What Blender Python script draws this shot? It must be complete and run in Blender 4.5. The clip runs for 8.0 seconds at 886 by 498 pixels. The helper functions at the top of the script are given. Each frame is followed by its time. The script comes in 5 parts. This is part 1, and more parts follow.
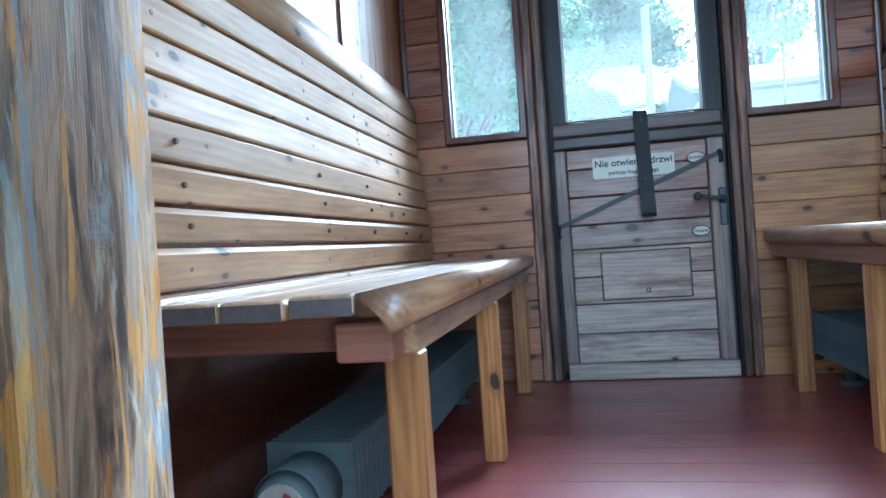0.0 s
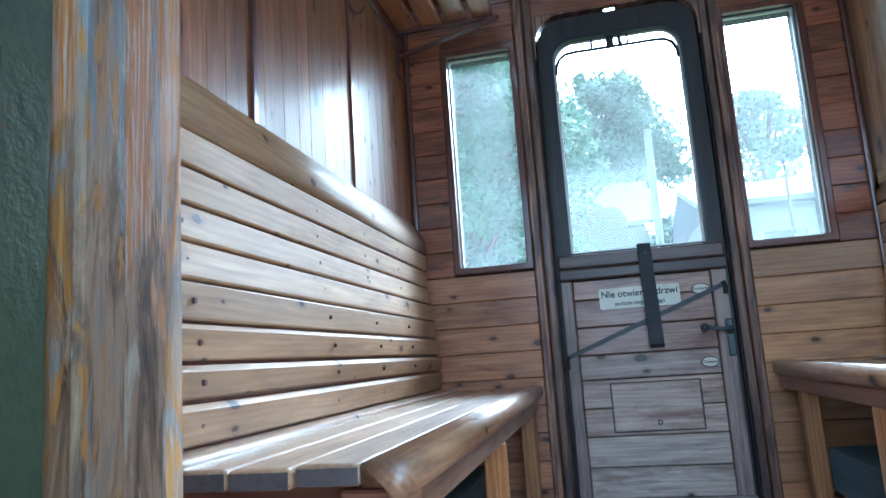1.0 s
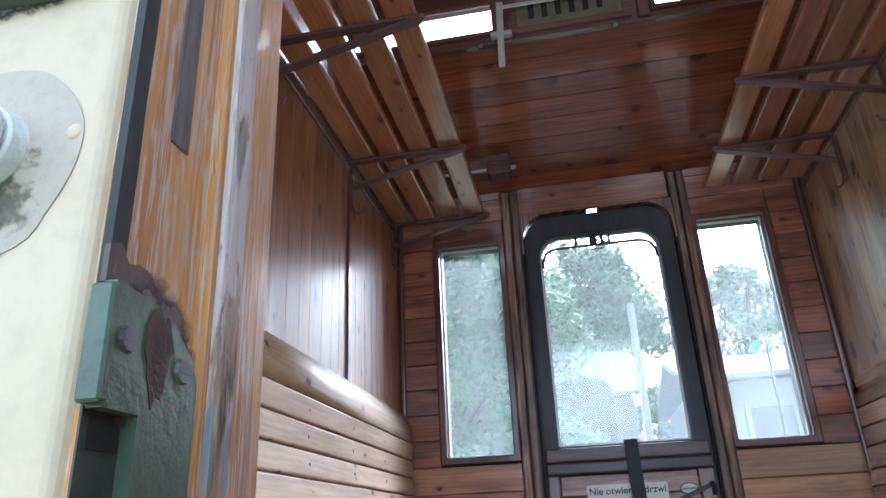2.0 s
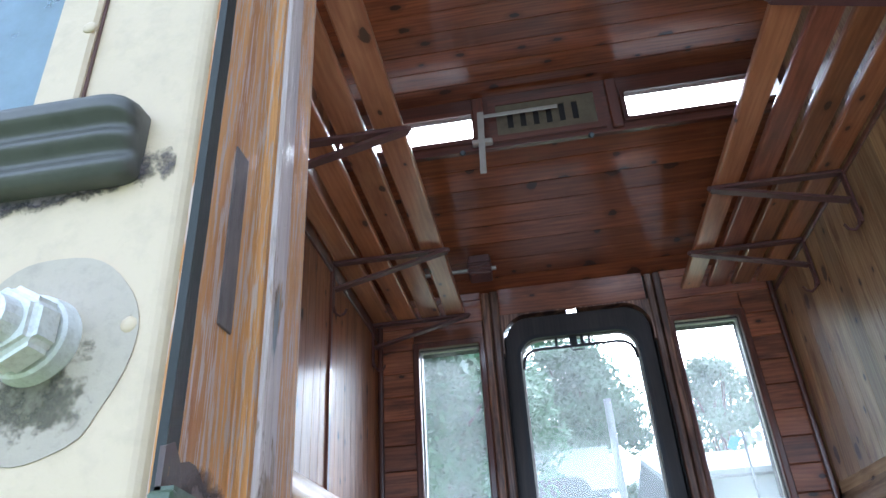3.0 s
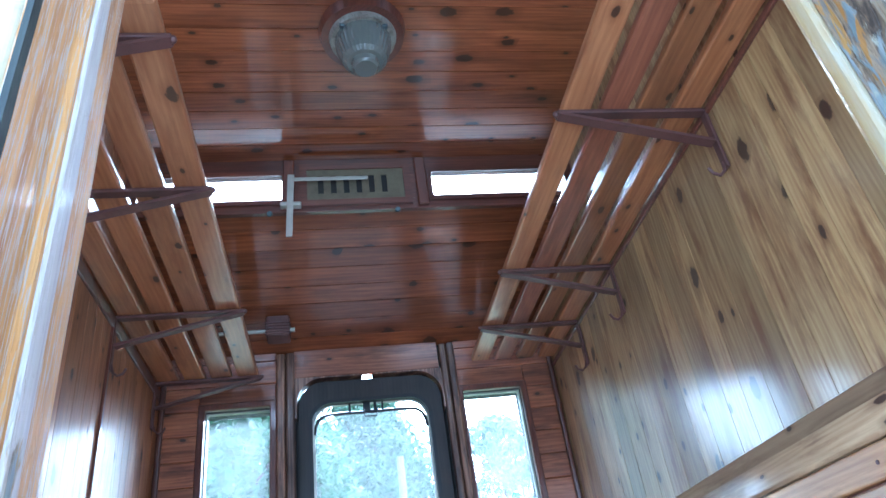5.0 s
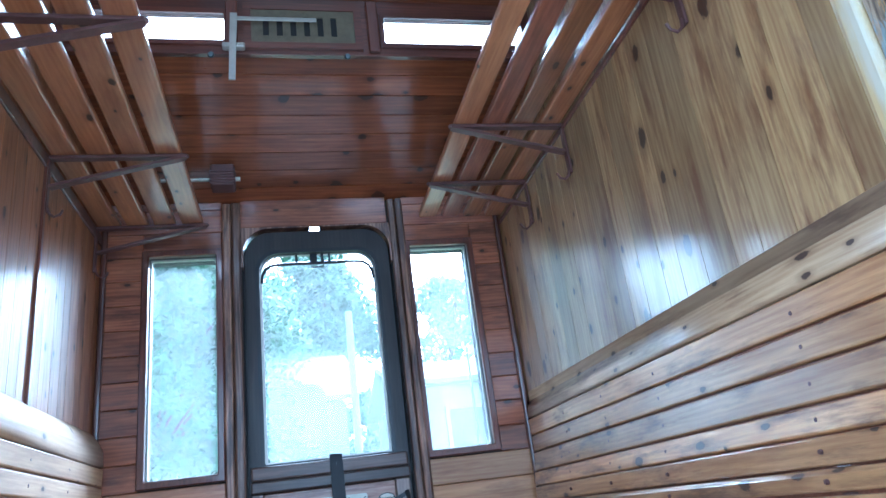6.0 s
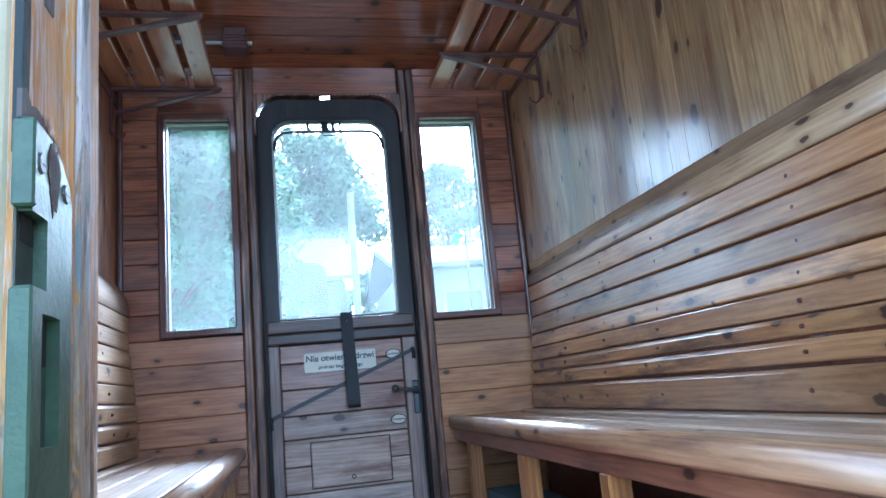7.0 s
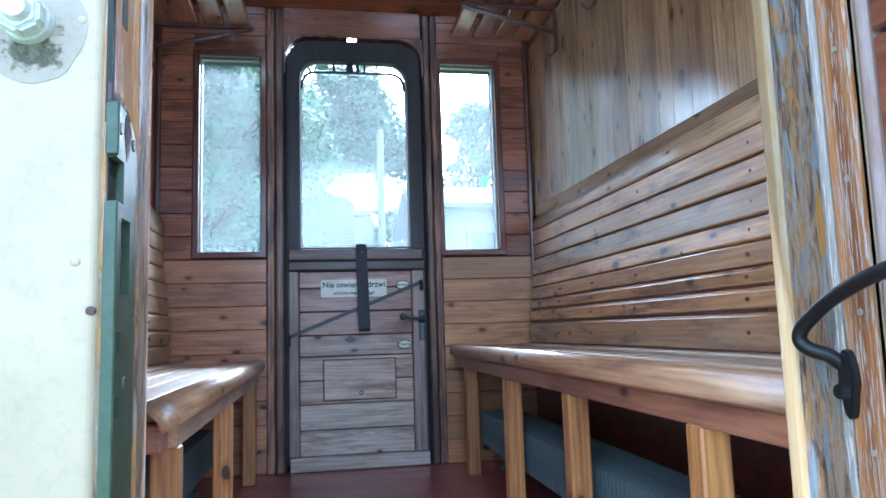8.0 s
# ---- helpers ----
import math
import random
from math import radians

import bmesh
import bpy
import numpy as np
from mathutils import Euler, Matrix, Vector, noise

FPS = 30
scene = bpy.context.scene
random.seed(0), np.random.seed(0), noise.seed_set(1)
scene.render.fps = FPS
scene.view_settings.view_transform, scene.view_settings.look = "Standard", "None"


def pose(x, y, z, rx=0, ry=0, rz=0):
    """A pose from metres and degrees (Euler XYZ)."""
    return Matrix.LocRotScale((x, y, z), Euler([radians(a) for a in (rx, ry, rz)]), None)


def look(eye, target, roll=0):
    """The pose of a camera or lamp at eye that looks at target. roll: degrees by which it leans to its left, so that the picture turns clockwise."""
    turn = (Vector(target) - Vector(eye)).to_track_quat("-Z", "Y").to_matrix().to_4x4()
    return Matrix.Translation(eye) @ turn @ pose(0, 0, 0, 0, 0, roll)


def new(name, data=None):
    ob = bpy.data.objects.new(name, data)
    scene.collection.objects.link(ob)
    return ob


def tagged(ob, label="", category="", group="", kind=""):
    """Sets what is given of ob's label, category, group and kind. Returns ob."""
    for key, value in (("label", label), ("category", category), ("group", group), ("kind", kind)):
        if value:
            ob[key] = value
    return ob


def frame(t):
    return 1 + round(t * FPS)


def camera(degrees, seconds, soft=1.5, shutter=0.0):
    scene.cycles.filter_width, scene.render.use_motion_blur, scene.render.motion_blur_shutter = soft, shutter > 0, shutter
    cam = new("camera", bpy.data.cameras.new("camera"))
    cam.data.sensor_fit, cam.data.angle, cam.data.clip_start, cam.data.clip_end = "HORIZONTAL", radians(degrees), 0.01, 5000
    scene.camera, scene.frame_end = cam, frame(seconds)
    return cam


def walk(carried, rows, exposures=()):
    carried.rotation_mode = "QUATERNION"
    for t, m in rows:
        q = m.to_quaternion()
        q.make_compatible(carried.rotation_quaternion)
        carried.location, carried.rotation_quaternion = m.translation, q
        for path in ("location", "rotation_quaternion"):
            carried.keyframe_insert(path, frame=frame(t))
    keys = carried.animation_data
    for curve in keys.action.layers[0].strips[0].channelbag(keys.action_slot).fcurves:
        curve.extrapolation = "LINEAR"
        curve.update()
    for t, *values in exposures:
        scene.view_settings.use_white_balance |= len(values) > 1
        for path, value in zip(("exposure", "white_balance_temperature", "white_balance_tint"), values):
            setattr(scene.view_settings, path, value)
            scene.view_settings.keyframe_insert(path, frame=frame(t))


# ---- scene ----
cam = camera(64.72, 8.0)
PATH = [
    (0, -0.0549, 0.1250, 0.5040, 90.02, 3.90, 11.90),
    (0.5, -0.0476, 0.1151, 0.5312, 94.37, 3.53, 13.46),
    (1, -0.0334, 0.0845, 0.5699, 99.15, 3.85, 12.82),
    (1.5, -0.0243, 0.0265, 0.6273, 106.66, 3.86, 13.30),
    (1.7, -0.0240, 0.0081, 0.6410, 108.91, 3.33, 12.39),
    (2.8, -0.0497, -0.0253, 0.6784, 118.77, 2.46, 9.84),
    (3, -0.0500, -0.0341, 0.6860, 119.49, 3.13, 9.15),
    (3.5, -0.0405, -0.0555, 0.6999, 121.77, 3.09, 5.24),
    (4, -0.0293, -0.0736, 0.7111, 124.74, 4.06, -0.19),
    (4.2, -0.0278, -0.0783, 0.7136, 126.14, 4.01, -1.43),
    (5.3, -0.0213, -0.0901, 0.7221, 119.67, 7.67, -9.26),
    (5.5, -0.0231, -0.0870, 0.7133, 117.87, 7.37, -10.72),
    (6, -0.0084, -0.0693, 0.6951, 110.48, 7.03, -11.03),
    (6.5, -0.0321, -0.0683, 0.6366, 105.58, 4.52, -11.40),
    (7, -0.0673, -0.1240, 0.6065, 101.31, 5.36, -11.65),
    (7.5, -0.0602, -0.2197, 0.5798, 98.61, 5.23, -11.80),
    (8, -0.0283, -0.3328, 0.5662, 96.55, 1.74, -9.80),
]
EXPO = [(0.0, 3.23, 4480, -4), (1.0, 3.07, 4520, -3), (1.7, 2.94, 5080, 8), (2.8, 2.79, 5150, 10), (3.5, 2.79, 5000, 8), (4.2, 3.27, 4550, 3), (5.3, 3.7, 4300, 1), (6.0, 3.58, 4200, 0), (7.0, 3.17, 4400, 2), (8.0, 3.15, 4600, 5)]
walk(cam, [(t, pose(x, y, z, a, b, c)) for t, x, y, z, a, b, c in PATH], EXPO)

# ---- daylight: overcast sky and a very soft sun ----
SKY_EL, SKY_ROT = radians(38), radians(12)
world = bpy.data.worlds.new("world")
scene.world = world
world.use_nodes = True
wn = world.node_tree
sky = wn.nodes.new("ShaderNodeTexSky")
sky.sky_type, sky.sun_disc = "NISHITA", False
sky.sun_elevation, sky.sun_rotation = SKY_EL, SKY_ROT
sky.air_density, sky.dust_density, sky.ozone_density = 1.0, 4.0, 1.0
hsv = wn.nodes.new("ShaderNodeHueSaturation")
hsv.inputs["Saturation"].default_value = 0.3
wn.links.new(sky.outputs[0], hsv.inputs["Color"])
wn.links.new(hsv.outputs[0], wn.nodes["Background"].inputs[0])
wn.nodes["Background"].inputs[1].default_value = 0.15
sun = new("sun", bpy.data.lights.new("sun", "SUN"))
sun.data.energy, sun.data.angle, sun.data.color = 1.0, radians(30), (1.0, 0.98, 0.95)
sun.matrix_world = look((6 * math.sin(SKY_ROT), 6 * math.cos(SKY_ROT), 6 * math.tan(SKY_EL)), (0, 0, 0))


def opening_lamp(name, x, yv, z, w, h, watts, tilt):
    """Stands in for the overcast sky's light in an opening; faces into the compartment."""
    lamp_ = new(name, bpy.data.lights.new(name, "AREA"))
    lamp_.data.shape, lamp_.data.size, lamp_.data.size_y, lamp_.data.energy = "RECTANGLE", w, h, watts
    lamp_.data.color = (0.93, 0.97, 1.0)
    lamp_.matrix_world = pose(x, yv, z, 90 + tilt, 0, 0)
    return lamp_


opening_lamp("skylight_door", 0.128, 0.345, 0.98, 0.58, 1.78, 1.15, -8)
opening_lamp("skylight_window", -0.39, 0.28, 1.34, 0.26, 0.82, 0.17, 0)
opening_lamp("skylight_window", 0.638, 0.28, 1.34, 0.24, 0.82, 0.32, 0)
opening_lamp("skylight_clerestory", -0.416, 1.012, 2.297, 0.47, 0.10, 0.11, 0)
opening_lamp("skylight_clerestory", 0.628, 1.012, 2.297, 0.47, 0.10, 0.11, 0)

# ---- sizes of the compartment ----
XL, XR, YF, YN = -0.705, 0.925, 2.68, 0.311      # partitions, far wall, near wall (inner faces)
DL, DR = -0.175, 0.430                            # door opening
XC = 0.5 * (DL + DR)
YO = 0.182                                        # outer face of the near wall
ZW = 1.988                                        # ceiling where it meets the far wall
CY, CZ0, CZ1 = 1.95, 2.205, 2.43                  # clerestory: far side, its foot and its head
CN = 1.00                                         # clerestory: near side
GROUND = -1.05


# ---- materials ----
def material(name):
    m = bpy.data.materials.new(name)
    m.use_nodes = True
    return m, m.node_tree, m.node_tree.nodes["Principled BSDF"]


def node(nt, kind, **values):
    n = nt.nodes.new(kind)
    for key, value in values.items():
        n.inputs[key.replace("_", " ")].default_value = value
    return n


def ramp(nt, fac, stops):
    r = nt.nodes.new("ShaderNodeValToRGB")
    while len(r.color_ramp.elements) < len(stops):
        r.color_ramp.elements.new(0.5)
    for e, (at, c) in zip(r.color_ramp.elements, stops):
        e.position = at
        e.color = (*c, 1) if len(c) == 3 else c
    nt.links.new(fac, r.inputs[0])
    return r.outputs[0]


def mix(nt, fac, a, b, mode="MIX"):
    n = nt.nodes.new("ShaderNodeMix")
    n.data_type, n.blend_type = "RGBA", mode
    for sock, value in ((n.inputs[0], fac), (n.inputs[6], a), (n.inputs[7], b)):
        if hasattr(value, "is_linked"):
            nt.links.new(value, sock)
        else:
            sock.default_value = value if isinstance(value, (int, float)) else (*value, 1)
    return n.outputs[2]


def calc(nt, op, a, b=0.0):
    n = nt.nodes.new("ShaderNodeMath")
    n.operation = op
    for sock, value in ((n.inputs[0], a), (n.inputs[1], b)):
        if hasattr(value, "is_linked"):
            nt.links.new(value, sock)
        else:
            sock.default_value = value
    return n.outputs[0]


def coords(nt, axis, along, across):
    """Object coordinates, shifted at random for each piece, stretched along the grain."""
    tc = nt.nodes.new("ShaderNodeTexCoord")
    info, geo = nt.nodes.new("ShaderNodeObjectInfo"), nt.nodes.new("ShaderNodeNewGeometry")
    r = calc(nt, "MULTIPLY", calc(nt, "ADD", info.outputs["Random"], geo.outputs["Random Per Island"]), 31.7)
    add = nt.nodes.new("ShaderNodeVectorMath")
    nt.links.new(tc.outputs["Object"], add.inputs[0])
    nt.links.new(r, add.inputs[1])
    mp = nt.nodes.new("ShaderNodeMapping")
    mp.inputs["Scale"].default_value = [along if k == "xyz".index(axis) else across for k in range(3)]
    nt.links.new(add.outputs[0], mp.inputs[0])
    return mp.outputs[0], calc(nt, "FRACT", calc(nt, "ADD", info.outputs["Random"], geo.outputs["Random Per Island"]))


def bump(nt, bsdf, height, strength, distance=0.002):
    b = nt.nodes.new("ShaderNodeBump")
    b.inputs["Strength"].default_value, b.inputs["Distance"].default_value = strength, distance
    nt.links.new(height, b.inputs["Height"])
    nt.links.new(b.outputs[0], bsdf.inputs["Normal"])


def wood(name, axis, dark, light, rough=0.35, coat=0.4, knots=0.0, stain=(0.1, 0.05, 0.03), stain_amount=0.3, relief=0.25, vary=0.35, knot_size=1.0, stained=(0.5, 0.75), coat_rough=None, rings=0.09):
    m, nt, bsdf = material(name)
    base, rnd = coords(nt, axis, 1.0, 9.0)
    grain = node(nt, "ShaderNodeTexNoise", Scale=3.0, Detail=6.0, Roughness=0.6, Distortion=0.6)
    nt.links.new(base, grain.inputs["Vector"])
    fine_v, _ = coords(nt, axis, 3.0, 120.0)
    fine = node(nt, "ShaderNodeTexNoise", Scale=1.5, Detail=3.0, Roughness=0.7)
    nt.links.new(fine_v, fine.inputs["Vector"])
    # growth rings cut along the board
    ring_v, _ = coords(nt, axis, 0.9, 9.0)
    year = node(nt, "ShaderNodeTexWave", Scale=3.2, Distortion=9.0, Detail=2.0, Detail_Scale=0.7, Detail_Roughness=0.55)
    year.wave_type, year.rings_direction, year.wave_profile = "RINGS", axis.upper(), "SIN"
    nt.links.new(ring_v, year.inputs["Vector"])
    g = calc(nt, "ADD", calc(nt, "MULTIPLY", grain.outputs[0], 0.75), calc(nt, "MULTIPLY", fine.outputs[0], 0.3))
    g = calc(nt, "ADD", g, calc(nt, "MULTIPLY", calc(nt, "SUBTRACT", year.outputs["Fac"], 0.5), rings))
    colour = ramp(nt, g, [(0.3, dark), (0.5, [0.55 * a + 0.45 * b for a, b in zip(dark, light)]), (0.72, light)])
    # each piece a little lighter or darker than the next
    tone = ramp(nt, rnd, [(0.0, (1 - vary,) * 3), (0.5, (1, 1, 1)), (1.0, (1 + vary * 0.55, 1 + vary * 0.5, 1 + vary * 0.35))])
    colour = mix(nt, 1.0, colour, tone, "MULTIPLY")
    # blotches of darkened varnish and dirt
    blot = node(nt, "ShaderNodeTexNoise", Scale=4.5, Detail=5.0, Roughness=0.65)
    bv, _ = coords(nt, axis, 0.75, 4.5)
    nt.links.new(bv, blot.inputs["Vector"])
    bl = ramp(nt, blot.outputs[0], [(stained[0], (0, 0, 0)), (stained[1], (1, 1, 1))])
    colour = mix(nt, calc(nt, "MULTIPLY", bl, stain_amount), colour, stain)
    if knots:
        kv, _ = coords(nt, axis, 6.5 / knot_size, 12.0 / knot_size)
        split, join = nt.nodes.new("ShaderNodeSeparateXYZ"), nt.nodes.new("ShaderNodeCombineXYZ")
        nt.links.new(kv, split.inputs[0])
        others = [split.outputs[k] for k in range(3) if k != "xyz".index(axis)]
        nt.links.new(split.outputs["xyz".index(axis)], join.inputs[0])
        nt.links.new(calc(nt, "ADD", others[0], others[1]), join.inputs[1])
        vor = node(nt, "ShaderNodeTexVoronoi", Scale=1.0, Randomness=1.0)
        vor.voronoi_dimensions = "2D"
        nt.links.new(join.outputs[0], vor.inputs["Vector"])
        wob = node(nt, "ShaderNodeTexNoise", Scale=5.0, Detail=3.0, Roughness=0.7)
        nt.links.new(kv, wob.inputs["Vector"])
        pick = nt.nodes.new("ShaderNodeSeparateColor")
        nt.links.new(vor.outputs["Color"], pick.inputs[0])
        some = calc(nt, "GREATER_THAN", pick.outputs[0], 1.0 - knots)
        small = calc(nt, "ADD", calc(nt, "MULTIPLY", pick.outputs[1], 1.9), 0.75)
        d = calc(nt, "MULTIPLY", vor.outputs["Distance"], small)
        d = calc(nt, "ADD", d, calc(nt, "MULTIPLY", calc(nt, "SUBTRACT", wob.outputs[0], 0.5), 0.18))
        core = calc(nt, "MULTIPLY", ramp(nt, d, [(0.12, (1, 1, 1)), (0.155, (0, 0, 0))]), some)
        halo = calc(nt, "MULTIPLY", ramp(nt, d, [(0.14, (1, 1, 1)), (0.36, (0, 0, 0))]), some)
        colour = mix(nt, calc(nt, "MULTIPLY", halo, 0.5), colour, [c * 0.6 for c in dark])
        colour = mix(nt, calc(nt, "MULTIPLY", core, 0.92), colour, (0.03, 0.013, 0.008))
    nt.links.new(colour, bsdf.inputs["Base Color"])
    rr = calc(nt, "ADD", calc(nt, "MULTIPLY", blot.outputs[0], 0.25), rough - 0.12)
    nt.links.new(rr, bsdf.inputs["Roughness"])
    bsdf.inputs["Coat Weight"].default_value = coat
    bsdf.inputs["Coat IOR"].default_value = 1.65
    bsdf.inputs["Coat Roughness"].default_value = max(0.06, rough * 0.5 - 0.06) if coat_rough is None else coat_rough
    bump(nt, bsdf, g, relief, 0.0015)
    return m


def paint(name, colour, rough=0.45, dirt=(0.12, 0.1, 0.08), amount=0.35, scale=8.0, metallic=0.0, relief=0.2, chip=None, chip_at=0.68, stretch=(1, 1, 1), coat=0.0, chip_scale=2.2):
    m, nt, bsdf = material(name)
    tc = nt.nodes.new("ShaderNodeTexCoord")
    mp = nt.nodes.new("ShaderNodeMapping")
    mp.inputs["Scale"].default_value = stretch
    nt.links.new(tc.outputs["Object"], mp.inputs[0])
    n1 = node(nt, "ShaderNodeTexNoise", Scale=scale, Detail=7.0, Roughness=0.65)
    n2 = node(nt, "ShaderNodeTexNoise", Scale=scale * 9, Detail=4.0, Roughness=0.6)
    nt.links.new(mp.outputs[0], n1.inputs["Vector"])
    nt.links.new(mp.outputs[0], n2.inputs["Vector"])
    c = mix(nt, calc(nt, "MULTIPLY", ramp(nt, n1.outputs[0], [(0.45, (0, 0, 0)), (0.72, (1, 1, 1))]), amount), colour, dirt)
    c = mix(nt, calc(nt, "MULTIPLY", ramp(nt, n2.outputs[0], [(0.5, (0, 0, 0)), (0.8, (1, 1, 1))]), amount * 0.6), c, [0.7 * k for k in dirt])
    if chip:
        n3 = node(nt, "ShaderNodeTexNoise", Scale=scale * chip_scale, Detail=6.0, Roughness=0.7)
        nt.links.new(mp.outputs[0], n3.inputs["Vector"])
        c = mix(nt, ramp(nt, n3.outputs[0], [(chip_at, (0, 0, 0)), (chip_at + 0.02, (1, 1, 1))]), c, chip)
    nt.links.new(c, bsdf.inputs["Base Color"])
    bsdf.inputs["Metallic"].default_value = metallic
    bsdf.inputs["Coat Weight"].default_value, bsdf.inputs["Coat Roughness"].default_value = coat, 0.22
    nt.links.new(calc(nt, "ADD", calc(nt, "MULTIPLY", n1.outputs[0], 0.25), rough - 0.12), bsdf.inputs["Roughness"])
    bump(nt, bsdf, calc(nt, "ADD", n1.outputs[0], calc(nt, "MULTIPLY", n2.outputs[0], 0.4)), relief, 0.0015)
    return m


def soft_stain(name, colour, other, centre, size, noise_scale=60.0, hard=1.6):
    """A thin film of dirt that thins out towards its edge and in flecks."""
    m, nt, bsdf = material(name)
    tc, mp = nt.nodes.new("ShaderNodeTexCoord"), nt.nodes.new("ShaderNodeMapping")
    mp.vector_type = "TEXTURE"
    mp.inputs["Location"].default_value, mp.inputs["Scale"].default_value = centre, size
    nt.links.new(tc.outputs["Object"], mp.inputs[0])
    far = nt.nodes.new("ShaderNodeVectorMath")
    far.operation = "LENGTH"
    nt.links.new(mp.outputs[0], far.inputs[0])
    n1 = node(nt, "ShaderNodeTexNoise", Scale=noise_scale, Detail=6.0, Roughness=0.7)
    nt.links.new(tc.outputs["Object"], n1.inputs["Vector"])
    cover = calc(nt, "MULTIPLY", calc(nt, "SUBTRACT", 1.0, far.outputs["Value"]), hard)
    cover = calc(nt, "ADD", cover, calc(nt, "MULTIPLY", calc(nt, "SUBTRACT", n1.outputs[0], 0.5), 2.2))
    nt.links.new(ramp(nt, n1.outputs[0], [(0.35, colour), (0.65, other)]), bsdf.inputs["Base Color"])
    nt.links.new(ramp(nt, cover, [(0.05, (0, 0, 0)), (0.75, (1, 1, 1))]), bsdf.inputs["Alpha"])
    bsdf.inputs["Roughness"].default_value = 0.8
    bump(nt, bsdf, n1.outputs[0], 0.6, 0.001)
    return m


def worn_wood(name, oak_d, oak_l, sound=0.0, blue_at=0.55):
    """Old door-post oak: sound brown varnish above, below it flaking in ochre, blue-grey, brown and cream patches."""
    m, nt, bsdf = material(name)
    tc = nt.nodes.new("ShaderNodeTexCoord")
    xyz = nt.nodes.new("ShaderNodeSeparateXYZ")
    nt.links.new(tc.outputs["Object"], xyz.inputs[0])

    def streaks(along, across, detail, shift, twist=0.0):
        mp = nt.nodes.new("ShaderNodeMapping")
        mp.inputs["Scale"].default_value = (across, across, along)
        mp.inputs["Location"].default_value = (shift, 1.7 * shift, 0.6 * shift)
        nt.links.new(tc.outputs["Object"], mp.inputs[0])
        n = node(nt, "ShaderNodeTexNoise", Scale=1.0, Detail=detail, Roughness=0.62, Distortion=twist)
        nt.links.new(mp.outputs[0], n.inputs["Vector"])
        return n.outputs[0]

    fine = streaks(30.0, 620.0, 3.0, 3.1)
    broad = streaks(3.0, 60.0, 4.0, 7.7, 0.5)
    pores = ramp(nt, fine, [(0.51, (0, 0, 0)), (0.57, (1, 1, 1))])
    oak = mix(nt, pores, ramp(nt, broad, [(0.35, oak_d), (0.62, oak_l)]), [0.3 * a + 0.7 * b for a, b in zip(oak_d, (0.62, 0.54, 0.48))])
    # flaking layers, each with its own patches
    under = ramp(nt, streaks(15.0, 75.0, 6.0, 1.3, 0.9), [(0.36, (0.06, 0.04, 0.03)), (0.46, (0.21, 0.14, 0.09)), (0.54, (0.38, 0.27, 0.18)), (0.62, (0.27, 0.225, 0.19))])
    ochre = ramp(nt, streaks(13.0, 80.0, 6.0, 11.2, 1.1), [(0.53, (0, 0, 0)), (0.575, (1, 1, 1))])
    under = mix(nt, ochre, under, ramp(nt, broad, [(0.35, (0.36, 0.16, 0.035)), (0.65, (0.52, 0.29, 0.085))]))
    blue = ramp(nt, streaks(13.0, 70.0, 6.0, 23.4, 1.0), [(blue_at, (0, 0, 0)), (blue_at + 0.06, (1, 1, 1))])
    under = mix(nt, blue, under, ramp(nt, broad, [(0.35, (0.16, 0.18, 0.195)), (0.62, (0.34, 0.36, 0.37))]))
    cream_ = ramp(nt, streaks(16.0, 70.0, 6.0, 37.9, 0.8), [(0.59, (0, 0, 0)), (0.68, (1, 1, 1))])
    under = mix(nt, cream_, under, (0.50, 0.46, 0.37))
    under = mix(nt, 0.4, under, ramp(nt, fine, [(0.36, (0.6, 0.56, 0.52)), (0.55, (1, 1, 1)), (0.72, (1.2, 1.18, 1.15))]), "MULTIPLY")
    lift = calc(nt, "MULTIPLY", calc(nt, "SUBTRACT", 0.66 - sound, xyz.outputs[2]), 3.0)
    wear = calc(nt, "ADD", lift, calc(nt, "MULTIPLY", calc(nt, "SUBTRACT", streaks(11.0, 50.0, 5.0, 51.0, 0.7), 0.5), 2.2))
    c = mix(nt, ramp(nt, wear, [(0.0, (0, 0, 0)), (0.12, (1, 1, 1))]), oak, under)
    nt.links.new(c, bsdf.inputs["Base Color"])
    nt.links.new(calc(nt, "ADD", calc(nt, "MULTIPLY", fine, 0.3), 0.46), bsdf.inputs["Roughness"])
    bsdf.inputs["Coat Weight"].default_value = 0.03
    bump(nt, bsdf, calc(nt, "ADD", calc(nt, "ADD", ochre, blue), fine), 0.45, 0.0012)
    return m


